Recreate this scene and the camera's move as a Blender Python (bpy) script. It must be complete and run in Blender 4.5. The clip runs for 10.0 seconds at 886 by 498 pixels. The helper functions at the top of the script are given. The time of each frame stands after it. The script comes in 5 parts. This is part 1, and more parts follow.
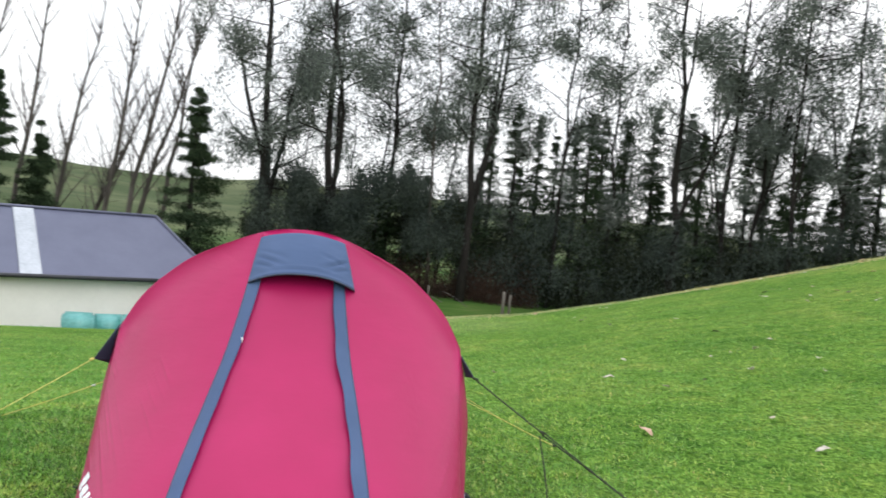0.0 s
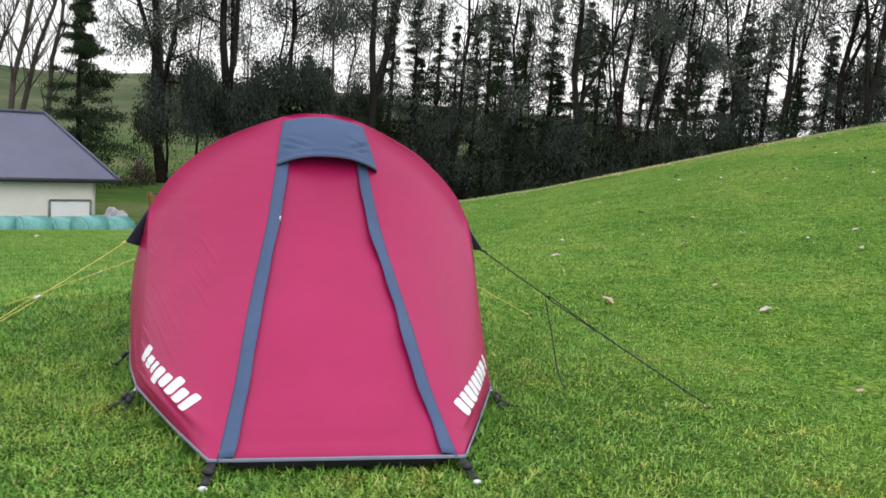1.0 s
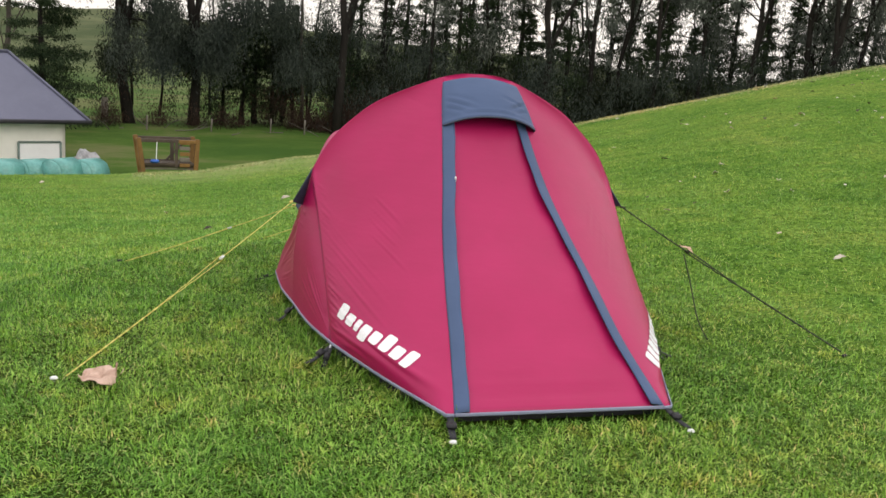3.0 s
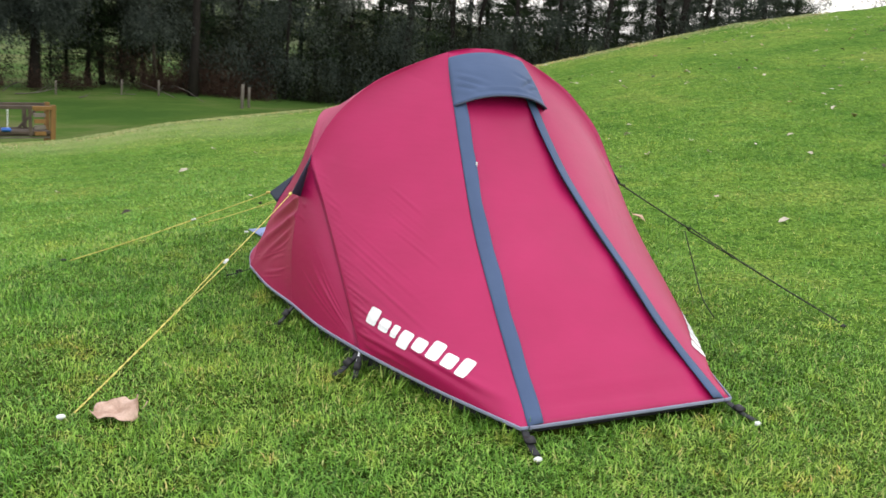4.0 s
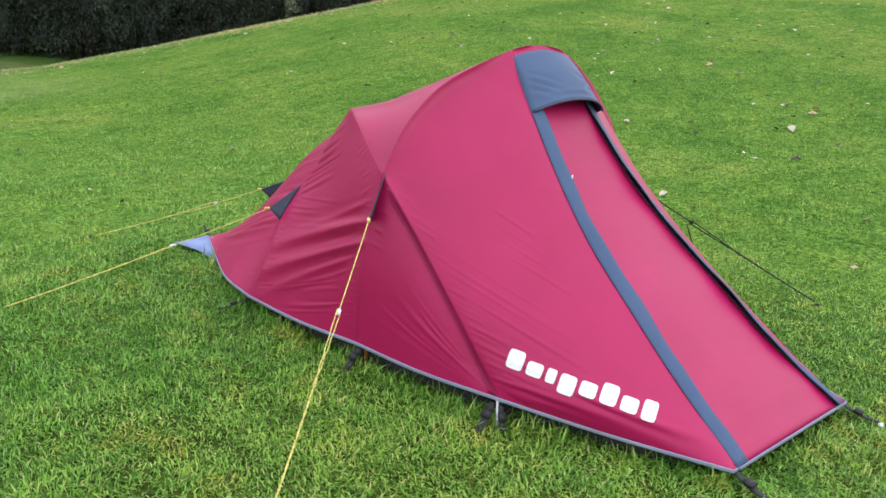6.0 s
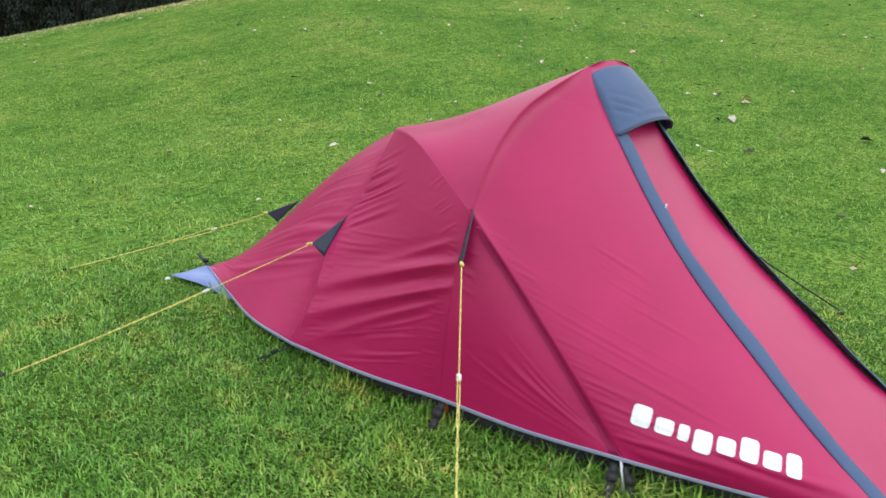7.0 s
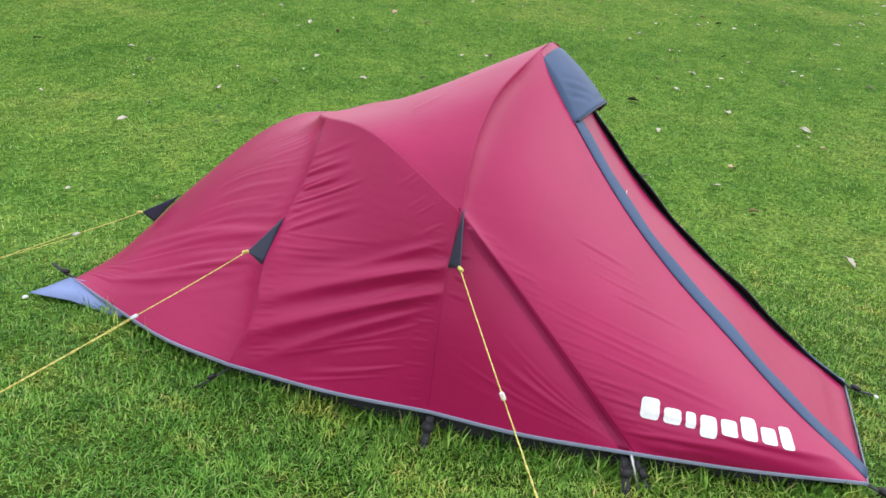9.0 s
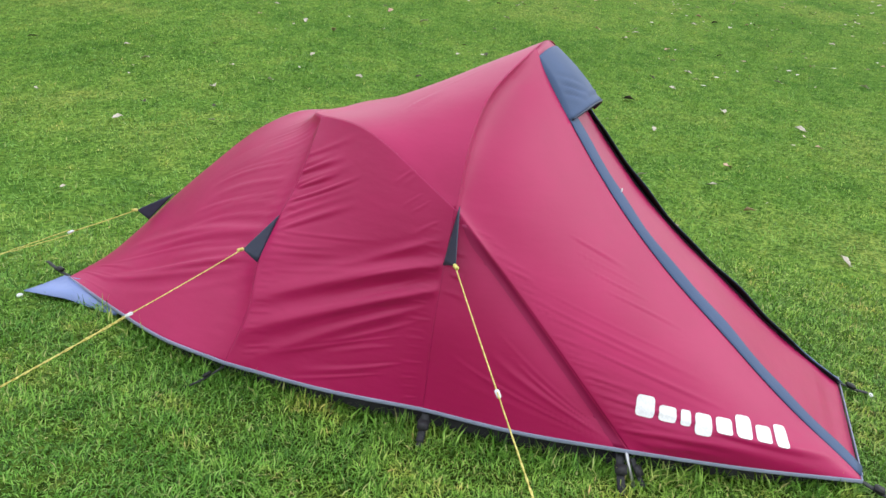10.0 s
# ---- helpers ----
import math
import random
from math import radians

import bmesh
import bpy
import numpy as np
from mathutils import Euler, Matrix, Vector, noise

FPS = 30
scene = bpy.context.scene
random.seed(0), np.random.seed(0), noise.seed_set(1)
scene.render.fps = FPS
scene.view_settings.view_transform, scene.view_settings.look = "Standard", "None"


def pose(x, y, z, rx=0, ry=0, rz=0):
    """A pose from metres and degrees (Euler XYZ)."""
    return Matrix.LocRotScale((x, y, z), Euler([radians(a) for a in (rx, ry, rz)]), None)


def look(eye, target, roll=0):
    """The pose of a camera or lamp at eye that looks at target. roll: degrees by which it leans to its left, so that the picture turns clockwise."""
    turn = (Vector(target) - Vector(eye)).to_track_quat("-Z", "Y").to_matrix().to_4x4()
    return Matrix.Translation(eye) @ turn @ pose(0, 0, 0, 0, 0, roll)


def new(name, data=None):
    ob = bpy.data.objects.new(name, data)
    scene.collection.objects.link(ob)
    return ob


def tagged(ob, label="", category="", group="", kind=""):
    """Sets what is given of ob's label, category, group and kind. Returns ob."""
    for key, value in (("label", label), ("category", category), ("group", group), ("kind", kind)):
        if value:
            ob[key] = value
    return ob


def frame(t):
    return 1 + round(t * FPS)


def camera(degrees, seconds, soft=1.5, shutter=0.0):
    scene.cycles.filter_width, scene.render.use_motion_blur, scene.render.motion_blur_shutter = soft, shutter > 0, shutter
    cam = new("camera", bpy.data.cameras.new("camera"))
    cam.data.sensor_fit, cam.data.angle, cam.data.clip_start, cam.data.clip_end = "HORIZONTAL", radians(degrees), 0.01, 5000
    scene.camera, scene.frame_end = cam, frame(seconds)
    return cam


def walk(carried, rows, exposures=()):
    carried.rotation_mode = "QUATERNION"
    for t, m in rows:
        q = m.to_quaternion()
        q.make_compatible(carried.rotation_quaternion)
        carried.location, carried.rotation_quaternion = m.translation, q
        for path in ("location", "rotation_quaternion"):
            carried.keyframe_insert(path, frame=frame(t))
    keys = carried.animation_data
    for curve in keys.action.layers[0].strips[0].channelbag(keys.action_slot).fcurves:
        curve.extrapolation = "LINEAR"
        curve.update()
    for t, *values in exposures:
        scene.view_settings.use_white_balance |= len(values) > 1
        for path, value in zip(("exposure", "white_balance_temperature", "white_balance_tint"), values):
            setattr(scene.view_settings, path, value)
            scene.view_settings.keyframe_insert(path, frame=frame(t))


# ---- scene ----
cam = camera(52.9, 10.0, shutter=0.25)
PATH = [
    (0, (0.149, -2.46, 1.172), (0.382, -0.474, 1.118), 4.9),
    (0.1, (0.1, -2.502, 1.168), (0.405, -0.526, 1.11), 4.81),
    (0.2, (0.03, -2.545, 1.164), (0.419, -0.587, 1.044), 4.26),
    (0.3, (0.004, -2.57, 1.142), (0.415, -0.621, 0.964), 4.57),
    (0.4, (-0.05, -2.591, 1.13), (0.384, -0.653, 0.89), 4.76),
    (0.5, (-0.091, -2.603, 1.118), (0.353, -0.672, 0.841), 3.9),
    (0.7, (-0.189, -2.623, 1.098), (0.281, -0.697, 0.834), 4.61),
    (1, (-0.368, -2.638, 1.09), (0.104, -0.714, 0.817), 4.1),
    (1.2, (-0.472, -2.672, 1.105), (0.021, -0.754, 0.827), 4.1),
    (1.5, (-0.663, -2.737, 1.101), (-0.135, -0.831, 0.807), 4.4),
    (2, (-0.864, -2.812, 1.114), (-0.326, -0.912, 0.794), 4.2),
    (2.5, (-1.037, -2.691, 1.104), (-0.495, -0.796, 0.766), 4.3),
    (2.8, (-1.143, -2.592, 1.119), (-0.59, -0.707, 0.744), 4.4),
    (3, (-1.207, -2.529, 1.122), (-0.645, -0.651, 0.723), 4.3),
    (4.5, (-2.008, -1.767, 1.18), (-0.965, -0.137, 0.674), 4.3),
    (5, (-2.308, -1.499, 1.198), (-1.121, 0.022, 0.668), 4.6),
    (5.5, (-2.48, -1.232, 1.196), (-1.188, 0.203, 0.674), 5.1),
    (7, (-2.783, -0.206, 1.245), (-1.217, 0.916, 0.707), 5.9),
    (7.5, (-2.811, 0.128, 1.266), (-1.187, 1.162, 0.726), 5.5),
    (8, (-2.87, 0.371, 1.247), (-1.119, 1.176, 0.714), 6.4),
    (8.5, (-2.923, 0.517, 1.243), (-1.119, 1.178, 0.689), 7.1),
    (9, (-2.943, 0.561, 1.238), (-1.106, 1.117, 0.674), 7.5),
    (9.5, (-2.949, 0.569, 1.236), (-1.112, 1.117, 0.669), 7.4),
    (10, (-2.942, 0.559, 1.235), (-1.103, 1.106, 0.67), 7.6),
]
EXPOSURES = [(0, 0.38, 6250, 10), (0.3, 0.30, 6300, 10), (0.6, 0.18, 6350, 10), (1.0, 0.16, 6400, 11), (2.0, 0.13, 6900, 13), (3.0, 0.13, 7000, 13), (4.4, 0.42, 6450, 10), (5.0, 0.43, 6350, 10), (7.0, 0.37, 6250, 9), (10, 0.35, 6250, 10)]
walk(cam, [(t, look(eye, target, roll)) for t, eye, target, roll in PATH], EXPOSURES)

# ---- light ----
world = bpy.data.worlds.new("overcast_sky")
scene.world = world
world.use_nodes = True
wt = world.node_tree
wt.nodes.clear()
w_out = wt.nodes.new("ShaderNodeOutputWorld")
w_bg = wt.nodes.new("ShaderNodeBackground")
w_sky = wt.nodes.new("ShaderNodeTexSky")
w_sky.sky_type, w_sky.sun_disc = "NISHITA", False
w_sky.sun_elevation, w_sky.sun_rotation = radians(35), radians(153)
w_coord = wt.nodes.new("ShaderNodeTexCoord")
w_noise = wt.nodes.new("ShaderNodeTexNoise")
w_noise.inputs["Scale"].default_value, w_noise.inputs["Detail"].default_value = 2.2, 5.0
w_ramp = wt.nodes.new("ShaderNodeValToRGB")
w_ramp.color_ramp.elements[0].position, w_ramp.color_ramp.elements[0].color = 0.3, (8.6, 8.8, 9.2, 1)
w_ramp.color_ramp.elements[1].position, w_ramp.color_ramp.elements[1].color = 0.7, (12.5, 12.4, 12.2, 1)
w_mix = wt.nodes.new("ShaderNodeMix")
w_mix.data_type = "RGBA"
w_mix.inputs["Factor"].default_value = 0.93
wt.links.new(w_coord.outputs["Generated"], w_noise.inputs["Vector"])
wt.links.new(w_noise.outputs["Fac"], w_ramp.inputs["Fac"])
wt.links.new(w_sky.outputs["Color"], w_mix.inputs["A"])
wt.links.new(w_ramp.outputs["Color"], w_mix.inputs["B"])
# an overcast sky is brighter overhead than at the horizon
w_xyz = wt.nodes.new("ShaderNodeSeparateXYZ")
wt.links.new(w_coord.outputs["Generated"], w_xyz.inputs["Vector"])
w_rise = wt.nodes.new("ShaderNodeMapRange")
w_rise.inputs["From Min"].default_value, w_rise.inputs["From Max"].default_value = 0.0, 1.0
w_rise.inputs["To Min"].default_value, w_rise.inputs["To Max"].default_value = 1.02, 1.58
wt.links.new(w_xyz.outputs["Z"], w_rise.inputs["Value"])
# and on the side of the veiled sun
w_side = wt.nodes.new("ShaderNodeMath")
w_side.operation = "MULTIPLY_ADD"
w_side.inputs[1].default_value = 0.06
wt.links.new(w_xyz.outputs["X"], w_side.inputs[0])
wt.links.new(w_rise.outputs["Result"], w_side.inputs[2])
w_scale = wt.nodes.new("ShaderNodeVectorMath")
w_scale.operation = "SCALE"
wt.links.new(w_mix.outputs["Result"], w_scale.inputs[0])
wt.links.new(w_side.outputs["Value"], w_scale.inputs["Scale"])
# and cooler overhead
w_cool = wt.nodes.new("ShaderNodeValToRGB")
w_cool.color_ramp.elements[0].color, w_cool.color_ramp.elements[1].color = (1.03, 1.0, 0.95, 1), (0.97, 1.0, 1.09, 1)
wt.links.new(w_xyz.outputs["Z"], w_cool.inputs["Fac"])
w_tint = wt.nodes.new("ShaderNodeVectorMath")
w_tint.operation = "MULTIPLY"
wt.links.new(w_scale.outputs["Vector"], w_tint.inputs[0])
wt.links.new(w_cool.outputs["Color"], w_tint.inputs[1])
wt.links.new(w_tint.outputs["Vector"], w_bg.inputs["Color"])
w_bg.inputs["Strength"].default_value = 0.1
wt.links.new(w_bg.outputs["Background"], w_out.inputs["Surface"])

sun = new("sun", bpy.data.lights.new("sun", "SUN"))
sun.data.energy, sun.data.angle, sun.data.color = 0.42, radians(25), (1.0, 0.97, 0.92)
sun.matrix_world = look((3.5, -7.0, 5.4), (0, 0, 0))


# ---- materials ----
def material(name, rough=0.6, metal=0.0, spec=0.5):
    m = bpy.data.materials.new(name)
    m.use_nodes = True
    b = m.node_tree.nodes["Principled BSDF"]
    b.inputs["Roughness"].default_value = rough
    b.inputs["Metallic"].default_value = metal
    b.inputs["Specular IOR Level"].default_value = spec
    return m, m.node_tree, b


def noise_node(nt, scale, detail=4.0, rough=0.6, stretch=None, coord="Object"):
    tc = nt.nodes.new("ShaderNodeTexCoord")
    n = nt.nodes.new("ShaderNodeTexNoise")
    n.inputs["Scale"].default_value, n.inputs["Detail"].default_value, n.inputs["Roughness"].default_value = scale, detail, rough
    src = tc.outputs[coord]
    if stretch:
        mp = nt.nodes.new("ShaderNodeMapping")
        mp.inputs["Scale"].default_value = stretch
        nt.links.new(src, mp.inputs["Vector"])
        src = mp.outputs["Vector"]
    nt.links.new(src, n.inputs["Vector"])
    return n.outputs["Fac"]


def ramp(nt, fac, *stops):
    r = nt.nodes.new("ShaderNodeValToRGB")
    el = r.color_ramp.elements
    while len(el) < len(stops):
        el.new(0.5)
    for e, (p, c) in zip(el, stops):
        e.position, e.color = p, (*c, 1)
    nt.links.new(fac, r.inputs["Fac"])
    return r.outputs["Color"]


def blend(nt, fac, a, b, mode="MIX"):
    m = nt.nodes.new("ShaderNodeMix")
    m.data_type, m.blend_type = "RGBA", mode
    for socket, v in (("Factor", fac), ("A", a), ("B", b)):
        if isinstance(v, (int, float)):
            m.inputs[socket].default_value = v
        elif isinstance(v, tuple):
            m.inputs[socket].default_value = (*v, 1)
        else:
            nt.links.new(v, m.inputs[socket])
    return m.outputs["Result"]


def bump(nt, b, height, strength=0.3, distance=0.01):
    n = nt.nodes.new("ShaderNodeBump")
    n.inputs["Strength"].default_value, n.inputs["Distance"].default_value = strength, distance
    nt.links.new(height, n.inputs["Height"])
    nt.links.new(n.outputs["Normal"], b.inputs["Normal"])


def two_tone(name, dark, light, scale, fine, rough=0.6, metal=0.0, spec=0.5, strength=0.2, distance=0.005, stretch=None, grain=(0.82, 1.12)):
    m, nt, b = material(name, rough, metal, spec)
    big = ramp(nt, noise_node(nt, scale, stretch=stretch), (0.3, dark), (0.7, light))
    small = noise_node(nt, fine, 3.0, stretch=stretch)
    grey = ramp(nt, small, (0.25, (grain[0],) * 3), (0.75, (grain[1],) * 3))
    nt.links.new(blend(nt, 1.0, big, grey, "MULTIPLY"), b.inputs["Base Color"])
    bump(nt, b, small, strength, distance)
    return m


def fabric(name, dark, light, rough=0.5, glow=0.12, spec=0.5, crease=0.35):
    """Thin coated tent cloth: fine creases, a faint weave, some light passing through."""
    m, nt, b = material(name, rough, 0.0, spec)
    tone = ramp(nt, noise_node(nt, 3.0, 3.0), (0.3, dark), (0.7, light))
    nt.links.new(tone, b.inputs["Base Color"])
    b.inputs["Sheen Weight"].default_value = 0.01
    b.inputs["Sheen Roughness"].default_value = 0.4
    folds = noise_node(nt, 9.0, 2.0, 0.4, (0.6, 1.0, 2.6))
    weave = blend(nt, 0.12, noise_node(nt, 38.0, 4.0, 0.65, (0.7, 1.0, 2.0)), noise_node(nt, 220.0, 2.0))
    mixed = nt.nodes.new("ShaderNodeMath")
    mixed.operation, mixed.inputs[1].default_value = "MULTIPLY_ADD", 0.30
    nt.links.new(weave, mixed.inputs[0])
    nt.links.new(folds, mixed.inputs[2])
    bump(nt, b, mixed.outputs[0], crease, 0.007)
    tr = nt.nodes.new("ShaderNodeBsdfTranslucent")
    nt.links.new(tone, tr.inputs["Color"])
    mx = nt.nodes.new("ShaderNodeMixShader")
    mx.inputs["Fac"].default_value = glow
    nt.links.new(b.outputs["BSDF"], mx.inputs[1])
    nt.links.new(tr.outputs["BSDF"], mx.inputs[2])
    nt.links.new(mx.outputs["Shader"], nt.nodes["Material Output"].inputs["Surface"])
    return m


RED = fabric("red_tent_cloth", (0.342, 0.0050, 0.074), (0.392, 0.0070, 0.090), rough=0.41, spec=0.34, crease=0.20, glow=0.03)
# double cloth, darkened further for the shade beside the poles
RED_DOUBLE_SHADED = fabric("red_double_cloth_shaded", (0.250, 0.0040, 0.062), (0.290, 0.006, 0.074), rough=0.48, glow=0.0, spec=0.35, crease=0.1)
SLATE = fabric("slate_blue_cloth", (0.046, 0.079, 0.160), (0.062, 0.100, 0.195), rough=0.55, glow=0.03, spec=0.28, crease=0.3)
DARK_CLOTH = fabric("dark_slate_cloth", (0.022, 0.032, 0.060), (0.036, 0.050, 0.088), rough=0.55, glow=0.03)
BINDING = fabric("lilac_grey_binding", (0.22, 0.24, 0.36), (0.29, 0.31, 0.44), rough=0.5, glow=0.02, crease=0.15)
SHEET = fabric("pale_blue_groundsheet", (0.13, 0.19, 0.42), (0.21, 0.28, 0.52), rough=0.4, glow=0.03, crease=0.9)
INNER = fabric("black_inner_cloth", (0.010, 0.011, 0.014), (0.018, 0.019, 0.022), rough=0.7, glow=0.02)
WEB = two_tone("black_webbing", (0.008, 0.009, 0.012), (0.018, 0.019, 0.022), 30, 400, 0.7)
ZIP = two_tone("black_zip", (0.006, 0.006, 0.008), (0.014, 0.014, 0.016), 30, 500, 0.6)
PRINT = two_tone("white_print", (0.72, 0.72, 0.74), (0.82, 0.82, 0.83), 20, 200, 0.5, strength=0.05)
CORD = two_tone("yellow_cord", (0.38, 0.30, 0.03), (0.86, 0.78, 0.26), 130, 400, 0.6)
CORD_DARK = two_tone("dark_green_cord", (0.02, 0.03, 0.015), (0.04, 0.055, 0.02), 60, 260, 0.7)
ALLOY = two_tone("alloy", (0.55, 0.56, 0.58), (0.68, 0.69, 0.70), 40, 300, 0.35, 0.8)
PEG_WHITE = two_tone("pale_peg_head", (0.68, 0.69, 0.70), (0.80, 0.81, 0.82), 40, 300, 0.4)
POLE_ORANGE = two_tone("orange_pole_end", (0.45, 0.12, 0.02), (0.55, 0.17, 0.03), 40, 200, 0.4)


# ---- tools for shapes ----
def part(name, bm, mat, parent, label="", smooth=True):
    """Links a bmesh as one mesh object, in its parent's space."""
    me = bpy.data.meshes.new(name)
    bm.to_mesh(me)
    bm.free()
    me.materials.append(mat)
    if smooth:
        me.polygons.foreach_set("use_smooth", [True] * len(me.polygons))
    ob = new(name, me)
    if parent:
        ob.parent = parent
    if label:
        tagged(ob, label)
    return ob


def empty(name, m=Matrix(), label="", category="", group="", kind=""):
    ob = new(name)
    ob.empty_display_size = 0.1
    ob.matrix_world = m
    return tagged(ob, label, category, group, kind)


def mesh_object(name, verts, faces, mat, parent=None, smooth=False):
    me = bpy.data.meshes.new(name)
    me.from_pydata(verts, [], faces)
    me.materials.append(mat)
    if smooth:
        me.polygons.foreach_set("use_smooth", [True] * len(me.polygons))
    me.update()
    ob = new(name, me)
    if parent:
        ob.parent = parent
    return ob


def curve(points, n):
    """n + 1 points, evenly spaced on a smooth line through the given ones."""
    p = np.array(points, float)
    if len(p) == 2:
        return p[0] + (p[1] - p[0]) * np.linspace(0, 1, n + 1)[:, None]
    q = np.vstack([2 * p[0] - p[1], p, 2 * p[-1] - p[-2]])
    fine = []
    for a, b, c, d in zip(q, q[1:], q[2:], q[3:]):
        for u in np.linspace(0, 1, 24, endpoint=False):
            fine.append(0.5 * (2 * b + (c - a) * u + (2 * a - 5 * b + 4 * c - d) * u**2 + (3 * b - a - 3 * c + d) * u**3))
    fine = np.array(fine + [p[-1]])
    s = np.r_[0, np.cumsum(np.linalg.norm(np.diff(fine, axis=0), axis=1))]
    want = np.linspace(0, s[-1], n + 1)
    return np.stack([np.interp(want, s, fine[:, k]) for k in range(3)], 1)


def resample(p, n):
    s = np.r_[0, np.cumsum(np.linalg.norm(np.diff(p, axis=0), axis=1))]
    want = np.linspace(0, s[-1], n + 1)
    return np.stack([np.interp(want, s, p[:, k]) for k in range(3)], 1)


def coons(bottom, top, left, right):
    """A patch between four lines: bottom and top run along u, left and right along v."""
    n, m = len(bottom) - 1, len(left) - 1
    u, v = np.linspace(0, 1, n + 1)[None, :, None], np.linspace(0, 1, m + 1)[:, None, None]
    a = (1 - v) * bottom[None] + v * top[None]
    b = (1 - u) * left[:, None] + u * right[:, None]
    c = (1 - u) * (1 - v) * bottom[0] + u * (1 - v) * bottom[-1] + (1 - u) * v * top[0] + u * v * top[-1]
    return a + b - c


def grid_normals(g):
    du = np.gradient(g, axis=1)
    dv = np.gradient(g, axis=0)
    n = np.cross(du, dv)
    return n / (np.linalg.norm(n, axis=2, keepdims=True) + 1e-9)


def sheet(g, thick=0.0):
    """A bmesh from a grid of points, optionally closed with a back at that thickness."""
    bm = bmesh.new()
    m, n = g.shape[:2]
    layers = [g]
    if thick:
        layers.append(g - grid_normals(g) * thick)
    vs = [[[bm.verts.new(p) for p in row] for row in layer] for layer in layers]
    for k, lay in enumerate(vs):
        for j in range(m - 1):
            for i in range(n - 1):
                f = [lay[j][i], lay[j][i + 1], lay[j + 1][i + 1], lay[j + 1][i]]
                bm.faces.new(f if k == 0 else f[::-1])
    if thick:
        rim = [(0, i) for i in range(n)] + [(j, n - 1) for j in range(1, m)] + [(m - 1, i) for i in range(n - 2, -1, -1)] + [(j, 0) for j in range(m - 2, 0, -1)]
        for (a, b), (c, d) in zip(rim, rim[1:] + rim[:1]):
            bm.faces.new([vs[0][c][d], vs[0][a][b], vs[1][a][b], vs[1][c][d]])
    bmesh.ops.remove_doubles(bm, verts=bm.verts, dist=1e-5)
    bmesh.ops.recalc_face_normals(bm, faces=bm.faces)
    return bm


def tube(points, radius, sides=8, bm=None, closed=True):
    """A round bar along points; radius is one number or one for each point."""
    bm = bm or bmesh.new()
    p = [Vector(q) for q in points]
    r = radius if hasattr(radius, "__len__") else [radius] * len(p)
    rings, ref = [], None
    for i, q in enumerate(p):
        d = (p[min(i + 1, len(p) - 1)] - p[max(i - 1, 0)]).normalized()
        if ref is None:
            ref = d.orthogonal().normalized()
        ref = (ref - d * ref.dot(d)).normalized()
        side = d.cross(ref)
        rings.append([bm.verts.new(q + (ref * math.cos(a) + side * math.sin(a)) * r[i]) for a in (2 * math.pi * k / sides for k in range(sides))])
    for a, b in zip(rings, rings[1:]):
        for k in range(sides):
            bm.faces.new([a[k], a[(k + 1) % sides], b[(k + 1) % sides], b[k]])
    if closed:
        bm.faces.new(rings[0][::-1])
        bm.faces.new(rings[-1])
    return bm


def box(size, centre=(0, 0, 0), bevel=0.0, bm=None, m=None):
    bm = bm or bmesh.new()
    made = bmesh.ops.create_cube(bm, size=1.0)["verts"]
    bmesh.ops.scale(bm, verts=made, vec=size)
    if bevel:
        edges = {e for v in made for e in v.link_edges}
        made = [v for v in bmesh.ops.bevel(bm, geom=list(edges), offset=bevel, segments=2, affect="EDGES")["verts"]] + [v for v in made if v.is_valid]
        made = list(set(made))
    bmesh.ops.translate(bm, verts=made, vec=centre)
    if m is not None:
        bmesh.ops.transform(bm, verts=made, matrix=m)
    return bm


# ---- ground ----
EYE_X, EYE_Y = -1.2, -2.5
# the brow of the lawn, the low field and the far hill, by compass bearing from the camera's first stand
BROW_AZ = [-180, -120, -90, -60, -35, -19, -10.6, -4.4, 0.9, 6.8, 12, 16, 22, 30, 36, 41, 50, 65, 90, 120, 180]
BROW_EL = [-2.0, -4.0, -5.5, -7.0, -8.0, -8.05, -8.05, -7.9, -7.5, -6.32, -5.6, -5.05, -3.6, -1.3, 0.45, 1.8, 3.5, 4.6, 5.0, 3.5, -2.0]
BROW_R = [20, 20, 20, 20, 19, 18, 18, 18, 18, 19, 20, 20, 21, 21, 21, 22, 24, 26, 26, 24, 20]
LOW_Z = [-4.0, -4.5, -5.0, -5.5, -5.7, -5.7, -5.7, -5.55, -5.3, -5.1, -5.0, -5.0, -4.8, -4.5, -4.0, -3.5, -1.5, 0.5, 0.8, -0.5, -4.0]
TREE_Z = [-4.0, -4.5, -5.0, -5.0, -4.6, -4.4, -4.0, -3.8, -3.7, -3.5, -3.7, -3.9, -4.0, -3.8, -3.5, -3.0, -1.0, 1.0, 1.2, -0.5, -4.0]
HILL_EL = [0.8, 0.8, 1.0, 1.5, 2.2, 2.05, 1.65, 1.7, 1.55, 1.3, 1.2, 1.3, 1.0, 0.4, 0.2, 0.2, 0.2, 0.2, 0.2, 0.5, 0.8]


def ease(a, b, v):
    t = np.clip((v - a) / (b - a), 0, 1)
    return t * t * (3 - 2 * t)


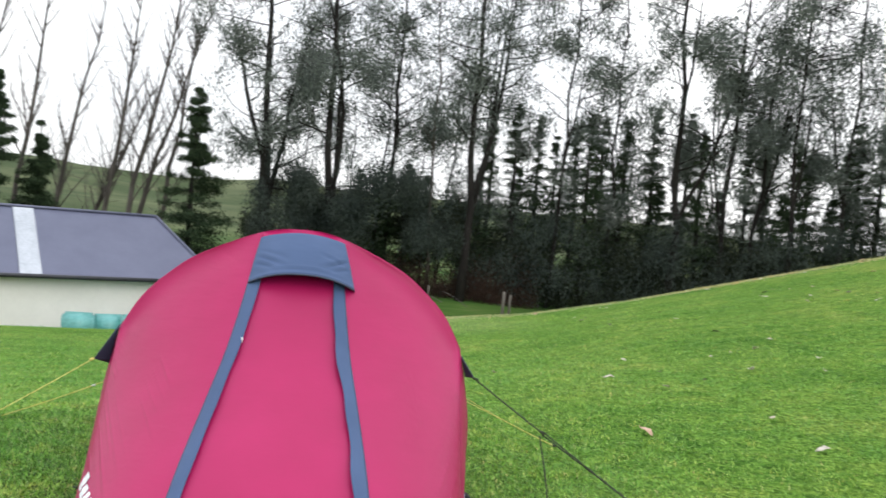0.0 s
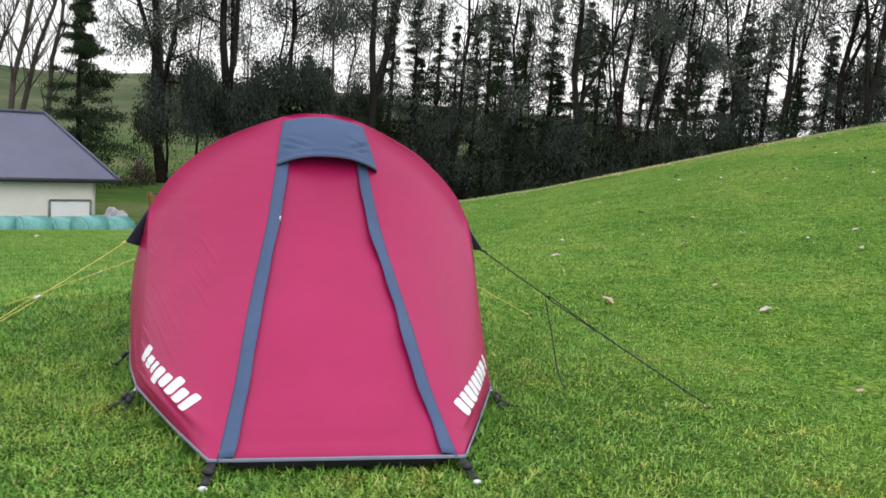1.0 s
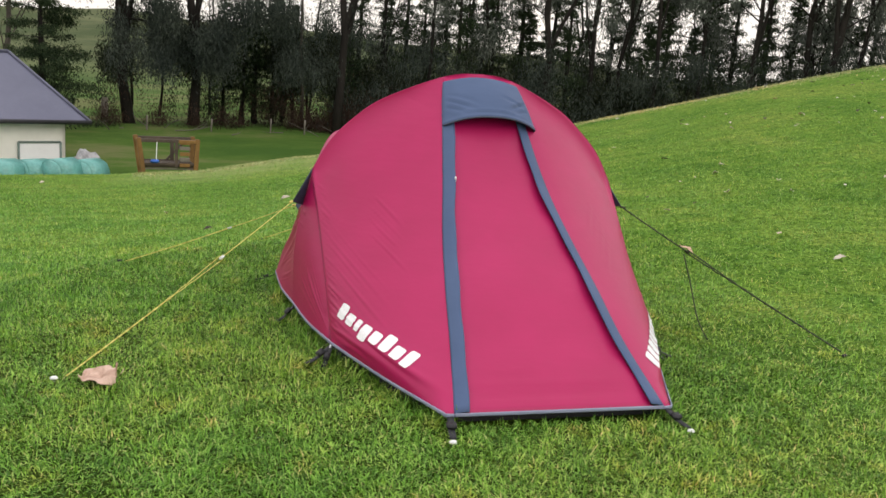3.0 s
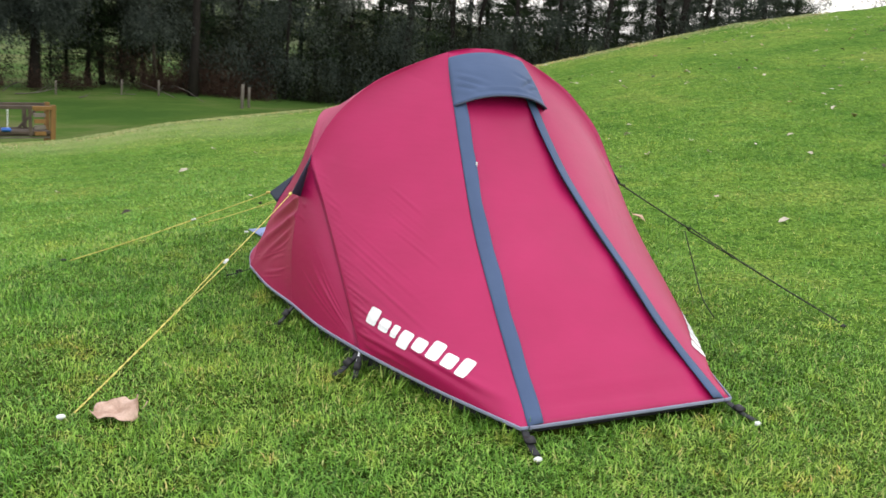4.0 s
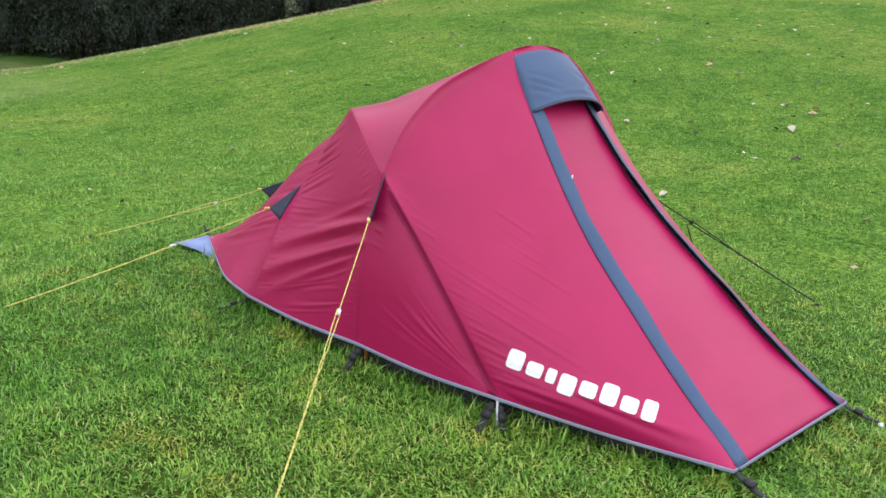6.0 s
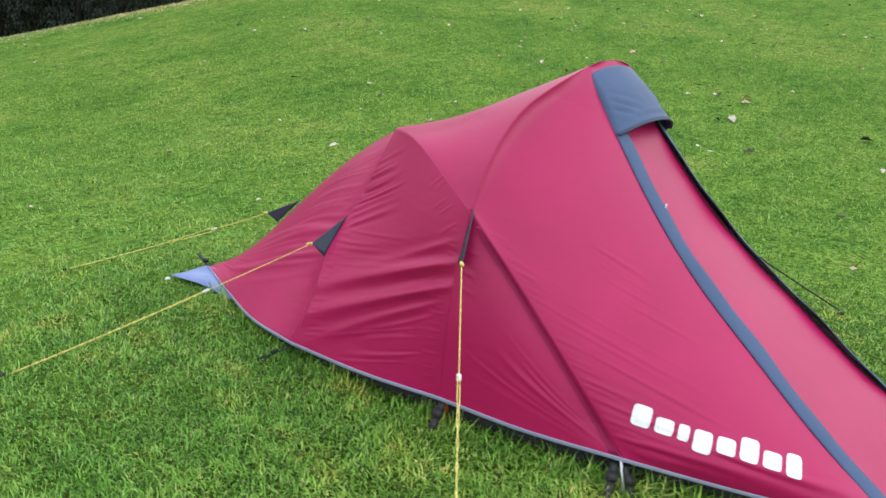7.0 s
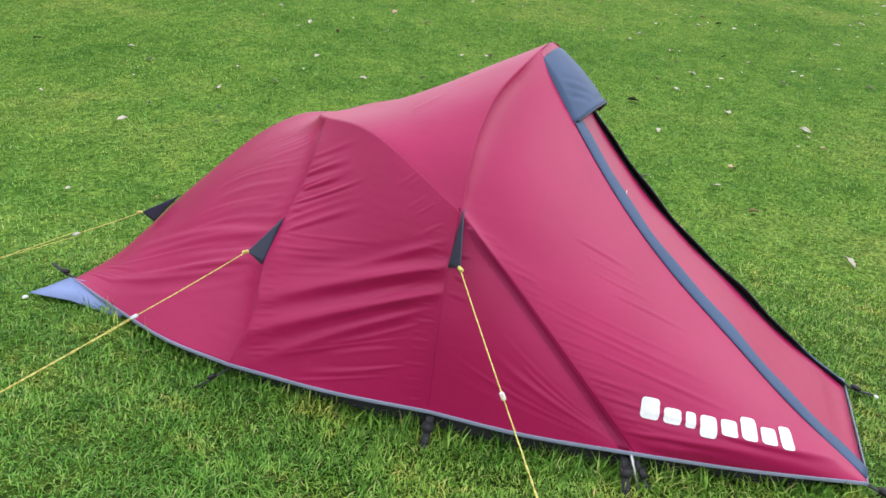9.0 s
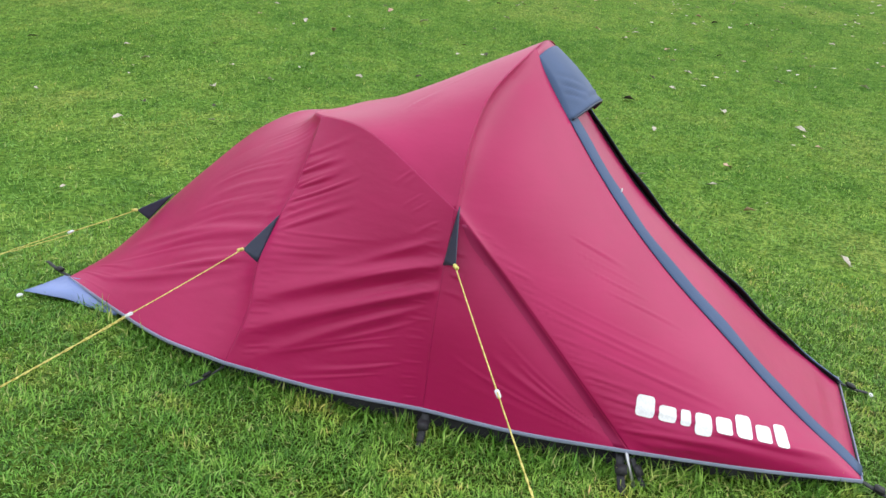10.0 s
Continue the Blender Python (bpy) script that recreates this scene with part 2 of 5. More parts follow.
def ground_height(x, y):
    """Height of the lawn, the slope behind it, the low field and the far hill."""
    x, y = np.asarray(x, float), np.asarray(y, float)
    dx, dy = x - EYE_X, y - EYE_Y
    r = np.hypot(dx, dy)
    az = np.degrees(np.arctan2(dx, dy))
    rb = np.interp(az, BROW_AZ, BROW_R)
    zb = 1.13 + rb * np.tan(np.radians(np.interp(az, BROW_AZ, BROW_EL)))
    near = 0.0
    # the lawn bends from the pitch's own plane to the brow
    out = np.hypot(EYE_X + rb * np.sin(np.radians(az)), EYE_Y + rb * np.cos(np.radians(az)) - 0.8)
    k = np.clip((np.hypot(x, y - 0.8) - 2.2) / (out - 2.2), 0, 1)
    bend = k ** np.interp(np.interp(az, BROW_AZ, BROW_EL), [-8, -4, 0, 4], [0.80, 0.85, 1.15, 1.35])
    lawn = near * (1 - bend) + zb * bend - 0.14 * np.exp(-((x - 1.8) / 3.0) ** 2 - ((y - 8.0) / 3.5) ** 2)
    # past the brow
    low, tree = np.interp(az, BROW_AZ, LOW_Z), np.interp(az, BROW_AZ, TREE_Z)
    z = np.where(r < rb, lawn, zb + (low - zb) * np.clip((r - rb) / (44 - rb), 0, 1) ** 1.1)
    z = np.where(r > 44, low + (tree - low) * ease(44, 60, r), z)
    hill = 1.1 + 380 * np.tan(np.radians(np.interp(az, BROW_AZ, HILL_EL)))
    rise = np.clip((r - 68) / (380 - 68), 0, 1)
    z = np.where(r > 68, tree + (hill - tree) * (0.15 * rise + 0.85 * rise**1.6), z)
    z = np.where(r > 380, hill - (r - 380) * 0.05, z)
    return z


def ground_z(x, y):
    return float(ground_height(x, y))


def grass_colours(nt, scale=1.0):
    patch = noise_node(nt, 0.55 * scale, 4.0, coord="Object")
    fine = noise_node(nt, 9.0 * scale, 5.0, 0.7, coord="Object")
    a = ramp(nt, patch, (0.34, (0.070, 0.150, 0.019)), (0.50, (0.100, 0.188, 0.026)), (0.68, (0.146, 0.212, 0.038)))
    b = ramp(nt, fine, (0.3, (0.55, 0.6, 0.5)), (0.5, (1.0, 1.0, 1.0)), (0.72, (1.5, 1.3, 1.4)))
    # mottled tufts, darker and greener or dry and yellow
    tufts = ramp(nt, noise_node(nt, 2.6 * scale, 5.0, 0.65, (0.7, 1.3, 1.0)), (0.32, (0.66, 0.78, 0.70)), (0.5, (1.0, 1.0, 1.0)), (0.64, (1.2, 1.06, 1.12)))
    grain = ramp(nt, noise_node(nt, 34.0 * scale, 3.0, 0.7), (0.40, (0.42, 0.50, 0.42)), (0.5, (0.95, 1.0, 0.97)), (0.61, (1.55, 1.45, 1.55)))
    a = blend(nt, 1.0, a, grain, "MULTIPLY")
    return blend(nt, 1.0, blend(nt, 1.0, a, tufts, "MULTIPLY"), b, "MULTIPLY"), fine


LAWN, nt, b = material("mown_grass", 0.95, 0.0, 0.05)
col, fine = grass_colours(nt)
# the pasture beyond the lawn is duller and darker
geo = nt.nodes.new("ShaderNodeNewGeometry")
far = nt.nodes.new("ShaderNodeVectorMath")
far.operation = "DISTANCE"
far.inputs[1].default_value = (EYE_X, EYE_Y, 0)
nt.links.new(geo.outputs["Position"], far.inputs[0])
step = nt.nodes.new("ShaderNodeMapRange")
step.inputs["From Min"].default_value, step.inputs["From Max"].default_value = 23.0, 30.0
nt.links.new(far.outputs["Value"], step.inputs["Value"])
field = ramp(nt, noise_node(nt, 0.16, 7.0, 0.7, (0.5, 1.4, 1.0)), (0.40, (0.046, 0.100, 0.020)), (0.52, (0.072, 0.128, 0.026)), (0.62, (0.135, 0.150, 0.060)))
# the far hill is rough and olive
hillside = nt.nodes.new("ShaderNodeMapRange")
hillside.inputs["From Min"].default_value, hillside.inputs["From Max"].default_value = 66.0, 150.0
nt.links.new(far.outputs["Value"], hillside.inputs["Value"])
field = blend(nt, hillside.outputs["Result"], field, ramp(nt, noise_node(nt, 0.03, 6.0), (0.42, (0.052, 0.072, 0.030)), (0.60, (0.100, 0.114, 0.055))))
# ground round the pitch, darkened for the shade between its grass blades
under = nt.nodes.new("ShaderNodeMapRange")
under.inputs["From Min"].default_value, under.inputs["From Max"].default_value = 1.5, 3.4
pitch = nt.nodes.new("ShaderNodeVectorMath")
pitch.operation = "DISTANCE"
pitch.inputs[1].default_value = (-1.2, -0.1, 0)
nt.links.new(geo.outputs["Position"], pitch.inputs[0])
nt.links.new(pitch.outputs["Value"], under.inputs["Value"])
soil_shade = blend(nt, 1.0, col, (0.34, 0.31, 0.30), "MULTIPLY")
lawn_col = blend(nt, under.outputs["Result"], soil_shade, col)
# a paler, straw-coloured strip along the brow
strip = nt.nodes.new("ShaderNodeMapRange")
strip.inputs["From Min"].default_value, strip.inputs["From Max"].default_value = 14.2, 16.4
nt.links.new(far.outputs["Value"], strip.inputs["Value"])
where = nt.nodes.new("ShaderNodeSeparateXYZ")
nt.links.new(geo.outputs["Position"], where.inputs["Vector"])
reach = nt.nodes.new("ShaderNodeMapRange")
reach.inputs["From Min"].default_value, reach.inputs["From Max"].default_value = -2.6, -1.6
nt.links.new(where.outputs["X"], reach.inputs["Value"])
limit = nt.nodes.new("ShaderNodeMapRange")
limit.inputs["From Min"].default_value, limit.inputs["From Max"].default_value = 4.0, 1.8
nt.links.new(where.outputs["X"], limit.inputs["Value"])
straw_mix = blend(nt, 1.0, strip.outputs["Result"], reach.outputs["Result"], "MULTIPLY")
straw_mix = blend(nt, 1.0, straw_mix, limit.outputs["Result"], "MULTIPLY")
straw_mix = blend(nt, 1.0, straw_mix, ramp(nt, noise_node(nt, 0.9, 5.0), (0.3, (0.25, 0.25, 0.25)), (0.6, (0.75, 0.75, 0.75))), "MULTIPLY")
lawn_col = blend(nt, straw_mix, lawn_col, (0.235, 0.270, 0.105))
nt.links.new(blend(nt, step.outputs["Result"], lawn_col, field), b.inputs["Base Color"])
bump(nt, b, fine, 0.9, 0.05)

rings = np.r_[0.0, np.geomspace(0.4, 30, 150), np.linspace(30.6, 70, 60), np.geomspace(73, 420, 40), np.geomspace(460, 3800, 14)]
az = np.radians(np.arange(0, 360, 1.5))
rr, aa = np.meshgrid(rings[1:], az, indexing="ij")
gx, gy = EYE_X + rr * np.sin(aa), EYE_Y + rr * np.cos(aa)
gz = ground_height(gx, gy)
gz += np.where(rr < 30, 0.0, 1.0) * np.array([[noise.noise((x * 0.02, y * 0.02, 0)) for x, y in zip(p, q)] for p, q in zip(gx, gy)]) * np.clip((rr - 60) / 200, 0, 1) * 4
verts = [(EYE_X, EYE_Y, ground_z(EYE_X, EYE_Y))] + list(zip(gx.ravel(), gy.ravel(), gz.ravel()))
na = len(az)
faces = [(0, 1 + (i + 1) % na, 1 + i) for i in range(na)]
for j in range(len(rings) - 2):
    o, p = 1 + j * na, 1 + (j + 1) * na
    faces += [(o + i, o + (i + 1) % na, p + (i + 1) % na, p + i) for i in range(na)]
ground = mesh_object("ground", verts, faces, LAWN, smooth=True)
tagged(ground, "green mown lawn sloping down to a field and far hill", "ground", kind="structure")


# ---- the tent ----
tent = empty("tent", Matrix(), "red two-pole hiking tent with slate-blue door strips, pitched on grass", "tent")
FLIP = np.array([-1.0, 1.0, 1.0])

P_CORNER = (-0.40, 0.0, 0.05)
P_FOOT = (-0.665, 0.633, 0.085)
P_CROSS = (-0.688, 1.21, 0.66)
P_MID = (-0.745, 1.21, 0.085)
P_REAR = (-0.757, 1.842, 0.066)
P_TAIL = (-0.42, 2.70, 0.05)
P_TAIL_R = (0.36, 2.72, 0.05)
P_TAIL_C = (-0.06, 2.74, 0.07)
P_TOP = (0.0, 1.178, 1.103)
P_BACK = (0.0, 1.905, 0.758)
P_STRIP = (-0.156, 1.176, 1.082)

arch_front = curve([P_CROSS, (-0.617, 1.222, 0.785), (-0.525, 1.228, 0.882), (-0.40, 1.218, 0.975), P_STRIP, P_TOP, (0.156, 1.176, 1.082)], 60)
cut = int(np.argmin(np.abs(arch_front[:, 0] - P_STRIP[0])))
top = int(np.argmin(np.abs(arch_front[:, 0])))
front_up = arch_front[: top + 1]
front_up[-1] = P_TOP
leg_front = curve([P_FOOT, (-0.675, 0.996, 0.452), P_CROSS], 30)
leg_mid = curve([P_MID, (-0.744, 1.21, 0.36), P_CROSS], 30)
back_up = curve([P_CROSS, (-0.54, 1.545, 0.80), (-0.299, 1.835, 0.782), P_BACK], 30)
join = int(np.argmin(np.abs(back_up[:, 0] + 0.36)))
seam = curve([P_REAR, (-0.706, 1.805, 0.228), (-0.640, 1.816, 0.375), (-0.566, 1.797, 0.495), (-0.512, 1.774, 0.590), (-0.455, 1.768, 0.690), tuple(back_up[join])], 30)
ridge = curve([P_TOP, (0, 1.36, 1.003), (0, 1.52, 0.912), (0, 1.68, 0.834), P_BACK], 30)
spine = curve([P_BACK, (0, 2.06, 0.722), (-0.01, 2.22, 0.622), (-0.03, 2.38, 0.47), (-0.045, 2.56, 0.285), P_TAIL_C], 30)
strip_line = curve([(-0.37, 0.0, 0.048), (-0.325, 0.243, 0.197), (-0.295, 0.449, 0.348), (-0.259, 0.654, 0.50), (-0.219, 0.837, 0.665), (-0.185, 1.02, 0.872), P_STRIP], 48)
hem_front = curve([(-0.37, 0.0, 0.048), P_CORNER], 4)
hem_side = curve([P_CORNER, (-0.535, 0.32, 0.062), P_FOOT], 26)
hem_mid = curve([P_FOOT, (-0.715, 0.93, 0.078), P_MID], 24)
hem_rear = curve([P_MID, (-0.762, 1.52, 0.07), P_REAR], 24)
hem_tail = curve([P_REAR, (-0.69, 2.11, 0.055), (-0.565, 2.39, 0.048), P_TAIL], 30)


def folds(g, lines, side=1.0, level=False):
    """Presses creases into a patch: each line is from (u, v), to (u, v), half width in metres, height.
    With level, the lines are given in metres along and above the tent instead."""
    nrm = grid_normals(g)
    m, n = g.shape[:2]
    lu = np.linalg.norm(np.diff(g[m // 3], axis=0), axis=1).sum()
    lv = np.linalg.norm(np.diff(g[:, n // 2], axis=0), axis=1).sum()
    uu, vv = np.meshgrid(np.linspace(0, 1, n) * lu, np.linspace(0, 1, m) * lv)
    edge = np.minimum(np.minimum(uu, lu - uu), np.minimum(vv, lv - vv))
    fade = np.clip(edge / 0.012, 0, 1)
    if level:
        uu, vv, lu, lv = g[:, :, 1], g[:, :, 2], 1.0, 1.0
    total = np.zeros_like(uu)
    for (u0, v0), (u1, v1), w, h in lines:
        ax, ay, bx, by = u0 * lu, v0 * lv, u1 * lu, v1 * lv
        ln = math.hypot(bx - ax, by - ay)
        dx, dy = (bx - ax) / ln, (by - ay) / ln
        along = (uu - ax) * dx + (vv - ay) * dy
        t = along / ln
        bow = 0.016 * ln * math.sin(u0 * 31 + v0 * 57) * np.sin(np.pi * np.clip(t, 0, 1))
        d = -(uu - ax) * dy + (vv - ay) * dx + bow
        # sharp where the cloth is pulled, opening out along the line
        wide = w * (0.45 + 0.95 * np.clip(t, 0, 1))
        end = np.clip((t + 0.06) / 0.22, 0, 1) * np.clip((1.05 - t) / 0.42, 0, 1)
        q = d / wide
        total += h * end * (np.exp(-np.abs(q) ** 1.6) - 0.35 * np.exp(-(((q - 1.6) / 1.2) ** 2)))
    return g + nrm * (total * fade * side)[..., None]


def cloth(name, g, mat=RED, mirrored=False, label="", parent=tent, thick=0.0015):
    return part(name, sheet(g * FLIP if mirrored else g, thick), mat, parent, label)


# front side panels, door, roof, flanks and tail
left_edge = resample(np.vstack([leg_front, arch_front[1 : cut + 1]]), 200)
left_edge[-1] = strip_line[-1]
bottom_edge = resample(np.vstack([hem_front, hem_side[1:]]), 110)
front_side = coons(bottom_edge, np.repeat(strip_line[-1:], 111, 0), resample(strip_line, 200), left_edge)
flank_low = coons(resample(hem_mid, 100), resample(np.vstack([P_CROSS, P_CROSS]), 100), resample(leg_front, 110), resample(leg_mid, 110))
flank_rear = coons(resample(hem_rear, 180), resample(back_up[: join + 1], 180), resample(leg_mid, 180), resample(seam, 180))
roof_half = coons(resample(front_up, 70), resample(back_up, 70), np.repeat(np.array([P_CROSS]), 71, 0), resample(ridge, 70))
rear_edge = np.vstack([seam, back_up[join + 1 :]])
tail_side = coons(resample(hem_tail, 130), resample(spine, 130), resample(rear_edge, 130), resample(curve([P_TAIL, P_TAIL_C], 10), 130))
tail_side_r = coons(resample(hem_tail * FLIP + np.linspace(0, 1, 31)[:, None] * (np.array(P_TAIL_R) - np.array(P_TAIL) * FLIP), 50), resample(spine, 50), resample(rear_edge * FLIP, 50), resample(curve([P_TAIL_R, P_TAIL_C], 10), 50))


def relax(g, rounds):
    """Draws a patch taut between its edges."""
    g = g.copy()
    for _ in range(rounds):
        g[1:-1, 1:-1] = 0.25 * (g[:-2, 1:-1] + g[2:, 1:-1] + g[1:-1, :-2] + g[1:-1, 2:])
    return g


def fan(a0, a1, b0, b1, count, width, height, seed):
    """A fan of creases between two lines of a patch, uneven in place and depth."""
    rng = np.random.default_rng(seed)
    out = []
    for k in range(count):
        u = (k + rng.uniform(-0.3, 0.3)) / max(count - 1, 1)
        a = np.array(a0) + (np.array(a1) - np.array(a0)) * u
        b = np.array(b0) + (np.array(b1) - np.array(b0)) * u
        p, q = rng.uniform(0, 0.18), rng.uniform(0.55, 1.0)
        out.append((tuple(a + (b - a) * p), tuple(a + (b - a) * q), width * rng.uniform(0.6, 1.5), height * rng.uniform(0.3, 1.4)))
    return out


def bulge(g, height):
    """Bows a patch along its normals, leaving the edges where they are."""
    u = np.sin(np.pi * np.linspace(0, 1, g.shape[1]))[None, :, None]
    v = np.sin(np.pi * np.linspace(0, 1, g.shape[0]))[:, None, None]
    return g + grid_normals(g) * height * (u * v) ** 1.6


def groove(g, depth, width, rows):
    """The cloth drops away beside a pole that runs along the last column of a patch."""
    d = np.cumsum(np.r_[[np.zeros(g.shape[0])], np.linalg.norm(np.diff(g[:, ::-1], axis=1), axis=2).T], 0).T[:, ::-1]
    k = np.interp(np.arange(g.shape[0]), rows, [0.0, 1.0, 1.0, 0.0])[:, None]
    return g + grid_normals(g) * (depth * k * (d / width) * np.exp(1 - d / width))[..., None]


flank_rear = bulge(relax(flank_rear, 500), 0.012)
flank_low = groove(flank_low[:, ::-1], -0.011, 0.026, [0, 14, 84, 106])[:, ::-1]
front_side = relax(front_side, 900)
# low down the cloth bellies out over the hem
bu, bv = np.linspace(0, 1, front_side.shape[1])[None, :], np.linspace(0, 1, front_side.shape[0])[:, None] / 0.13
belly = 0.034 * np.sin(np.pi * bu**1.3) ** 0.8 * bv * np.exp(1 - bv)
# and on the slacker side tucks under below the print
tuck = bv / 0.40
tuck = 0.018 * np.sin(np.pi * np.clip(bu * 0.98 + 0.01, 0, 1)) ** 0.6 * tuck * np.exp((1 - tuck**2) / 2)
front_side_r, front_side = (groove(front_side - grid_normals(front_side) * b[..., None], 0.015, 0.048, [80, 112, 176, 198]) for b in (belly, belly + tuck))
tail_side = groove(relax(tail_side, 700)[:, ::-1], -0.026, 0.11, [0, 25, 100, 129])[:, ::-1]
tail_side, tail_side_r = bulge(tail_side, 0.026), bulge(relax(tail_side_r, 300), -0.020)
rear_folds = ([((1.20, 0.515), (1.90, 0.215), 0.030, 0.0170), ((1.20, 0.445), (1.92, 0.115), 0.032, 0.0180), ((1.26, 0.375), (1.80, 0.075), 0.022, 0.0080), ((1.25, 0.565), (1.72, 0.345), 0.018, 0.0050)]
              + fan((1.225, 0.53), (1.225, 0.36), (1.82, 0.25), (1.82, 0.08), 5, 0.0070, 0.0014, 1)
              + fan((1.822, 0.60), (1.80, 0.10), (1.72, 0.61), (1.70, 0.13), 26, 0.0045, 0.0013, 41)
              + fan((1.222, 0.60), (1.222, 0.12), (1.31, 0.59), (1.31, 0.10), 20, 0.0042, 0.0010, 42)
              + fan((1.24, 0.51), (1.24, 0.34), (1.62, 0.33), (1.62, 0.17), 6, 0.0050, 0.0012, 21)
              + fan((1.81, 0.45), (1.81, 0.34), (1.40, 0.52), (1.36, 0.45), 5, 0.0060, 0.0018, 2)
              + fan((1.81, 0.65), (1.815, 0.45), (1.56, 0.785), (1.48, 0.63), 9, 0.0062, 0.0056, 3)
              + fan((1.36, 0.75), (1.25, 0.63), (1.43, 0.68), (1.34, 0.56), 5, 0.0045, 0.0016, 31)
              + fan((1.26, 0.31), (1.26, 0.18), (1.72, 0.13), (1.70, 0.05), 4, 0.0055, 0.0018, 4))
low_folds = (fan((0.04, 0.05), (0.10, 0.02), (0.55, 0.60), (0.95, 0.25), 6, 0.0065, 0.0024, 5)
             + fan((0.97, 0.80), (0.97, 0.62), (0.40, 0.80), (0.55, 0.60), 4, 0.0050, 0.0018, 6))
front_folds = ([((0.62, 0.075), (0.04, 0.045), 0.014, 0.0070), ((0.97, 0.05), (0.45, 0.035), 0.010, 0.0045), ((0.98, 0.13), (0.50, 0.075), 0.008, 0.0040), ((0.97, 0.17), (0.74, 0.145), 0.006, 0.0030), ((0.90, 0.03), (0.62, 0.022), 0.006, 0.0030)]
               + fan((1.0, 0.50), (1.0, 0.05), (0.86, 0.46), (0.84, 0.04), 22, 0.0048, 0.0018, 43)
               + fan((0.98, 0.40), (0.98, 0.18), (0.36, 0.24), (0.40, 0.05), 6, 0.0070, 0.0022, 7)
               + fan((0.99, 0.10), (0.97, 0.02), (0.60, 0.06), (0.62, 0.01), 3, 0.0080, 0.0028, 17)
               + fan((0.60, 0.54), (0.55, 0.40), (0.16, 0.44), (0.20, 0.32), 4, 0.0060, 0.0022, 8))
tail_folds = (fan((0.0, 0.85), (0.0, 0.06), (0.14, 0.85), (0.15, 0.06), 24, 0.0045, 0.0011, 44)
              + [((0.03, 0.30), (0.80, 0.16), 0.018, 0.0080), ((0.03, 0.36), (0.75, 0.46), 0.016, 0.0070)]
              + fan((0.02, 0.36), (0.02, 0.24), (0.85, 0.40), (0.80, 0.08), 6, 0.0085, 0.0044, 9)
              + fan((0.02, 0.60), (0.02, 0.40), (0.40, 0.66), (0.55, 0.44), 6, 0.0065, 0.0030, 10)
              + fan((0.02, 0.86), (0.02, 0.66), (0.25, 0.84), (0.30, 0.66), 4, 0.0060, 0.0018, 19)
              + fan((0.98, 0.10), (0.98, 0.30), (0.60, 0.06), (0.55, 0.22), 4, 0.0070, 0.0022, 11))
roof_folds = (fan((0.46, 0.66), (0.60, 0.52), (0.66, 0.20), (0.80, 0.12), 4, 0.0070, 0.0030, 12))
for mirrored in (False, True):
    cloth("front_panel", folds(front_side_r if mirrored else front_side, front_folds, -1.0)[:: 2 if mirrored else 1, :: 2 if mirrored else 1], mirrored=mirrored)
    cloth("flank_panel", folds(flank_low, low_folds, -1.0)[:: 2 if mirrored else 1, :: 2 if mirrored else 1], mirrored=mirrored)
    cloth("rear_panel", folds(flank_rear, rear_folds, -1.0, True)[:: 4 if mirrored else 1, :: 4 if mirrored else 1], mirrored=mirrored)
    cloth("roof_panel", folds(roof_half, roof_folds, 1.0), mirrored=mirrored)
cloth("tail_panel", folds(tail_side, tail_folds, -1.0))
cloth("tail_panel", tail_side_r)

# the door between the strips, bowed a little outward
nd = 30
sl = resample(strip_line, 60)
uu = np.linspace(0, 1, nd + 1)[None, :, None]
door = sl[:, None] * (1 - uu) + (sl * FLIP)[:, None] * uu
door[:, :, 2] += (0.012 * np.sin(np.pi * uu[:, :, 0])) * np.sin(np.pi * np.linspace(0, 1, 61))[:, None]
door[-1, :, 2] += 0.021 * np.sin(np.pi * uu[0, :, 0])
cloth("door_panel", folds(door, [((0.03, 0.05), (0.97, 0.045), 0.016, 0.007), ((0.05, 0.09), (0.6, 0.075), 0.010, 0.004), ((0.85, 0.10), (0.97, 0.30), 0.010, 0.003)], -1.0))

# strips over the zips: their inner edges stand off the door
for mirrored in (False, True):
    line = resample(strip_line, 60)
    tang = np.gradient(line, axis=0)
    out = np.cross(np.array([1.0, 0, 0]), tang)
    out /= np.linalg.norm(out, axis=1, keepdims=True)
    t = np.linspace(0, 1, 61)
    wave = (0.0040 if mirrored else 0.0012) * np.sin(t * 17 + 1 + (2.0 if mirrored else 0)) + (0.0030 if mirrored else 0.0012) * np.sin(t * 41 + (1.0 if mirrored else 0))
    rise = (0.022 if mirrored else 0.020) * np.sin(np.pi * np.clip(t * 0.9 + 0.07, 0, 1)) ** 0.5
    cols = []
    for k in np.linspace(0, 1, 7):
        lift = 0.0035 + rise * k + wave * k + 0.003 * math.sin(math.pi * k)
        cols.append(line + np.array([1.0, 0, 0]) * ((0.049 + wave) * k - 0.003)[:, None] + out * lift[:, None])
    g = np.stack(cols, 1)[:54]
    flap = cloth("zip_flap", g, SLATE, mirrored, "slate-blue strip of cloth over the zip", thick=0.002)
    under = g - out[:54, None] * 0.0045 - np.array([0.0015, 0, 0])
    part("flap_lining", sheet(under * FLIP if mirrored else under, 0.0015), ZIP, flap, "black lining of the strip")
    zl = line[:54] + np.array([0.028, 0, 0]) + out[:54] * 0.003
    part("zip", tube(zl * FLIP if mirrored else zl, 0.004, 6), ZIP, tent, "black zip")
    if not mirrored:
        part("zip_tab", box((0.007, 0.004, 0.022), (-0.171, 0.832, 0.692), 0.0015), PRINT, tent, "white zip tab")

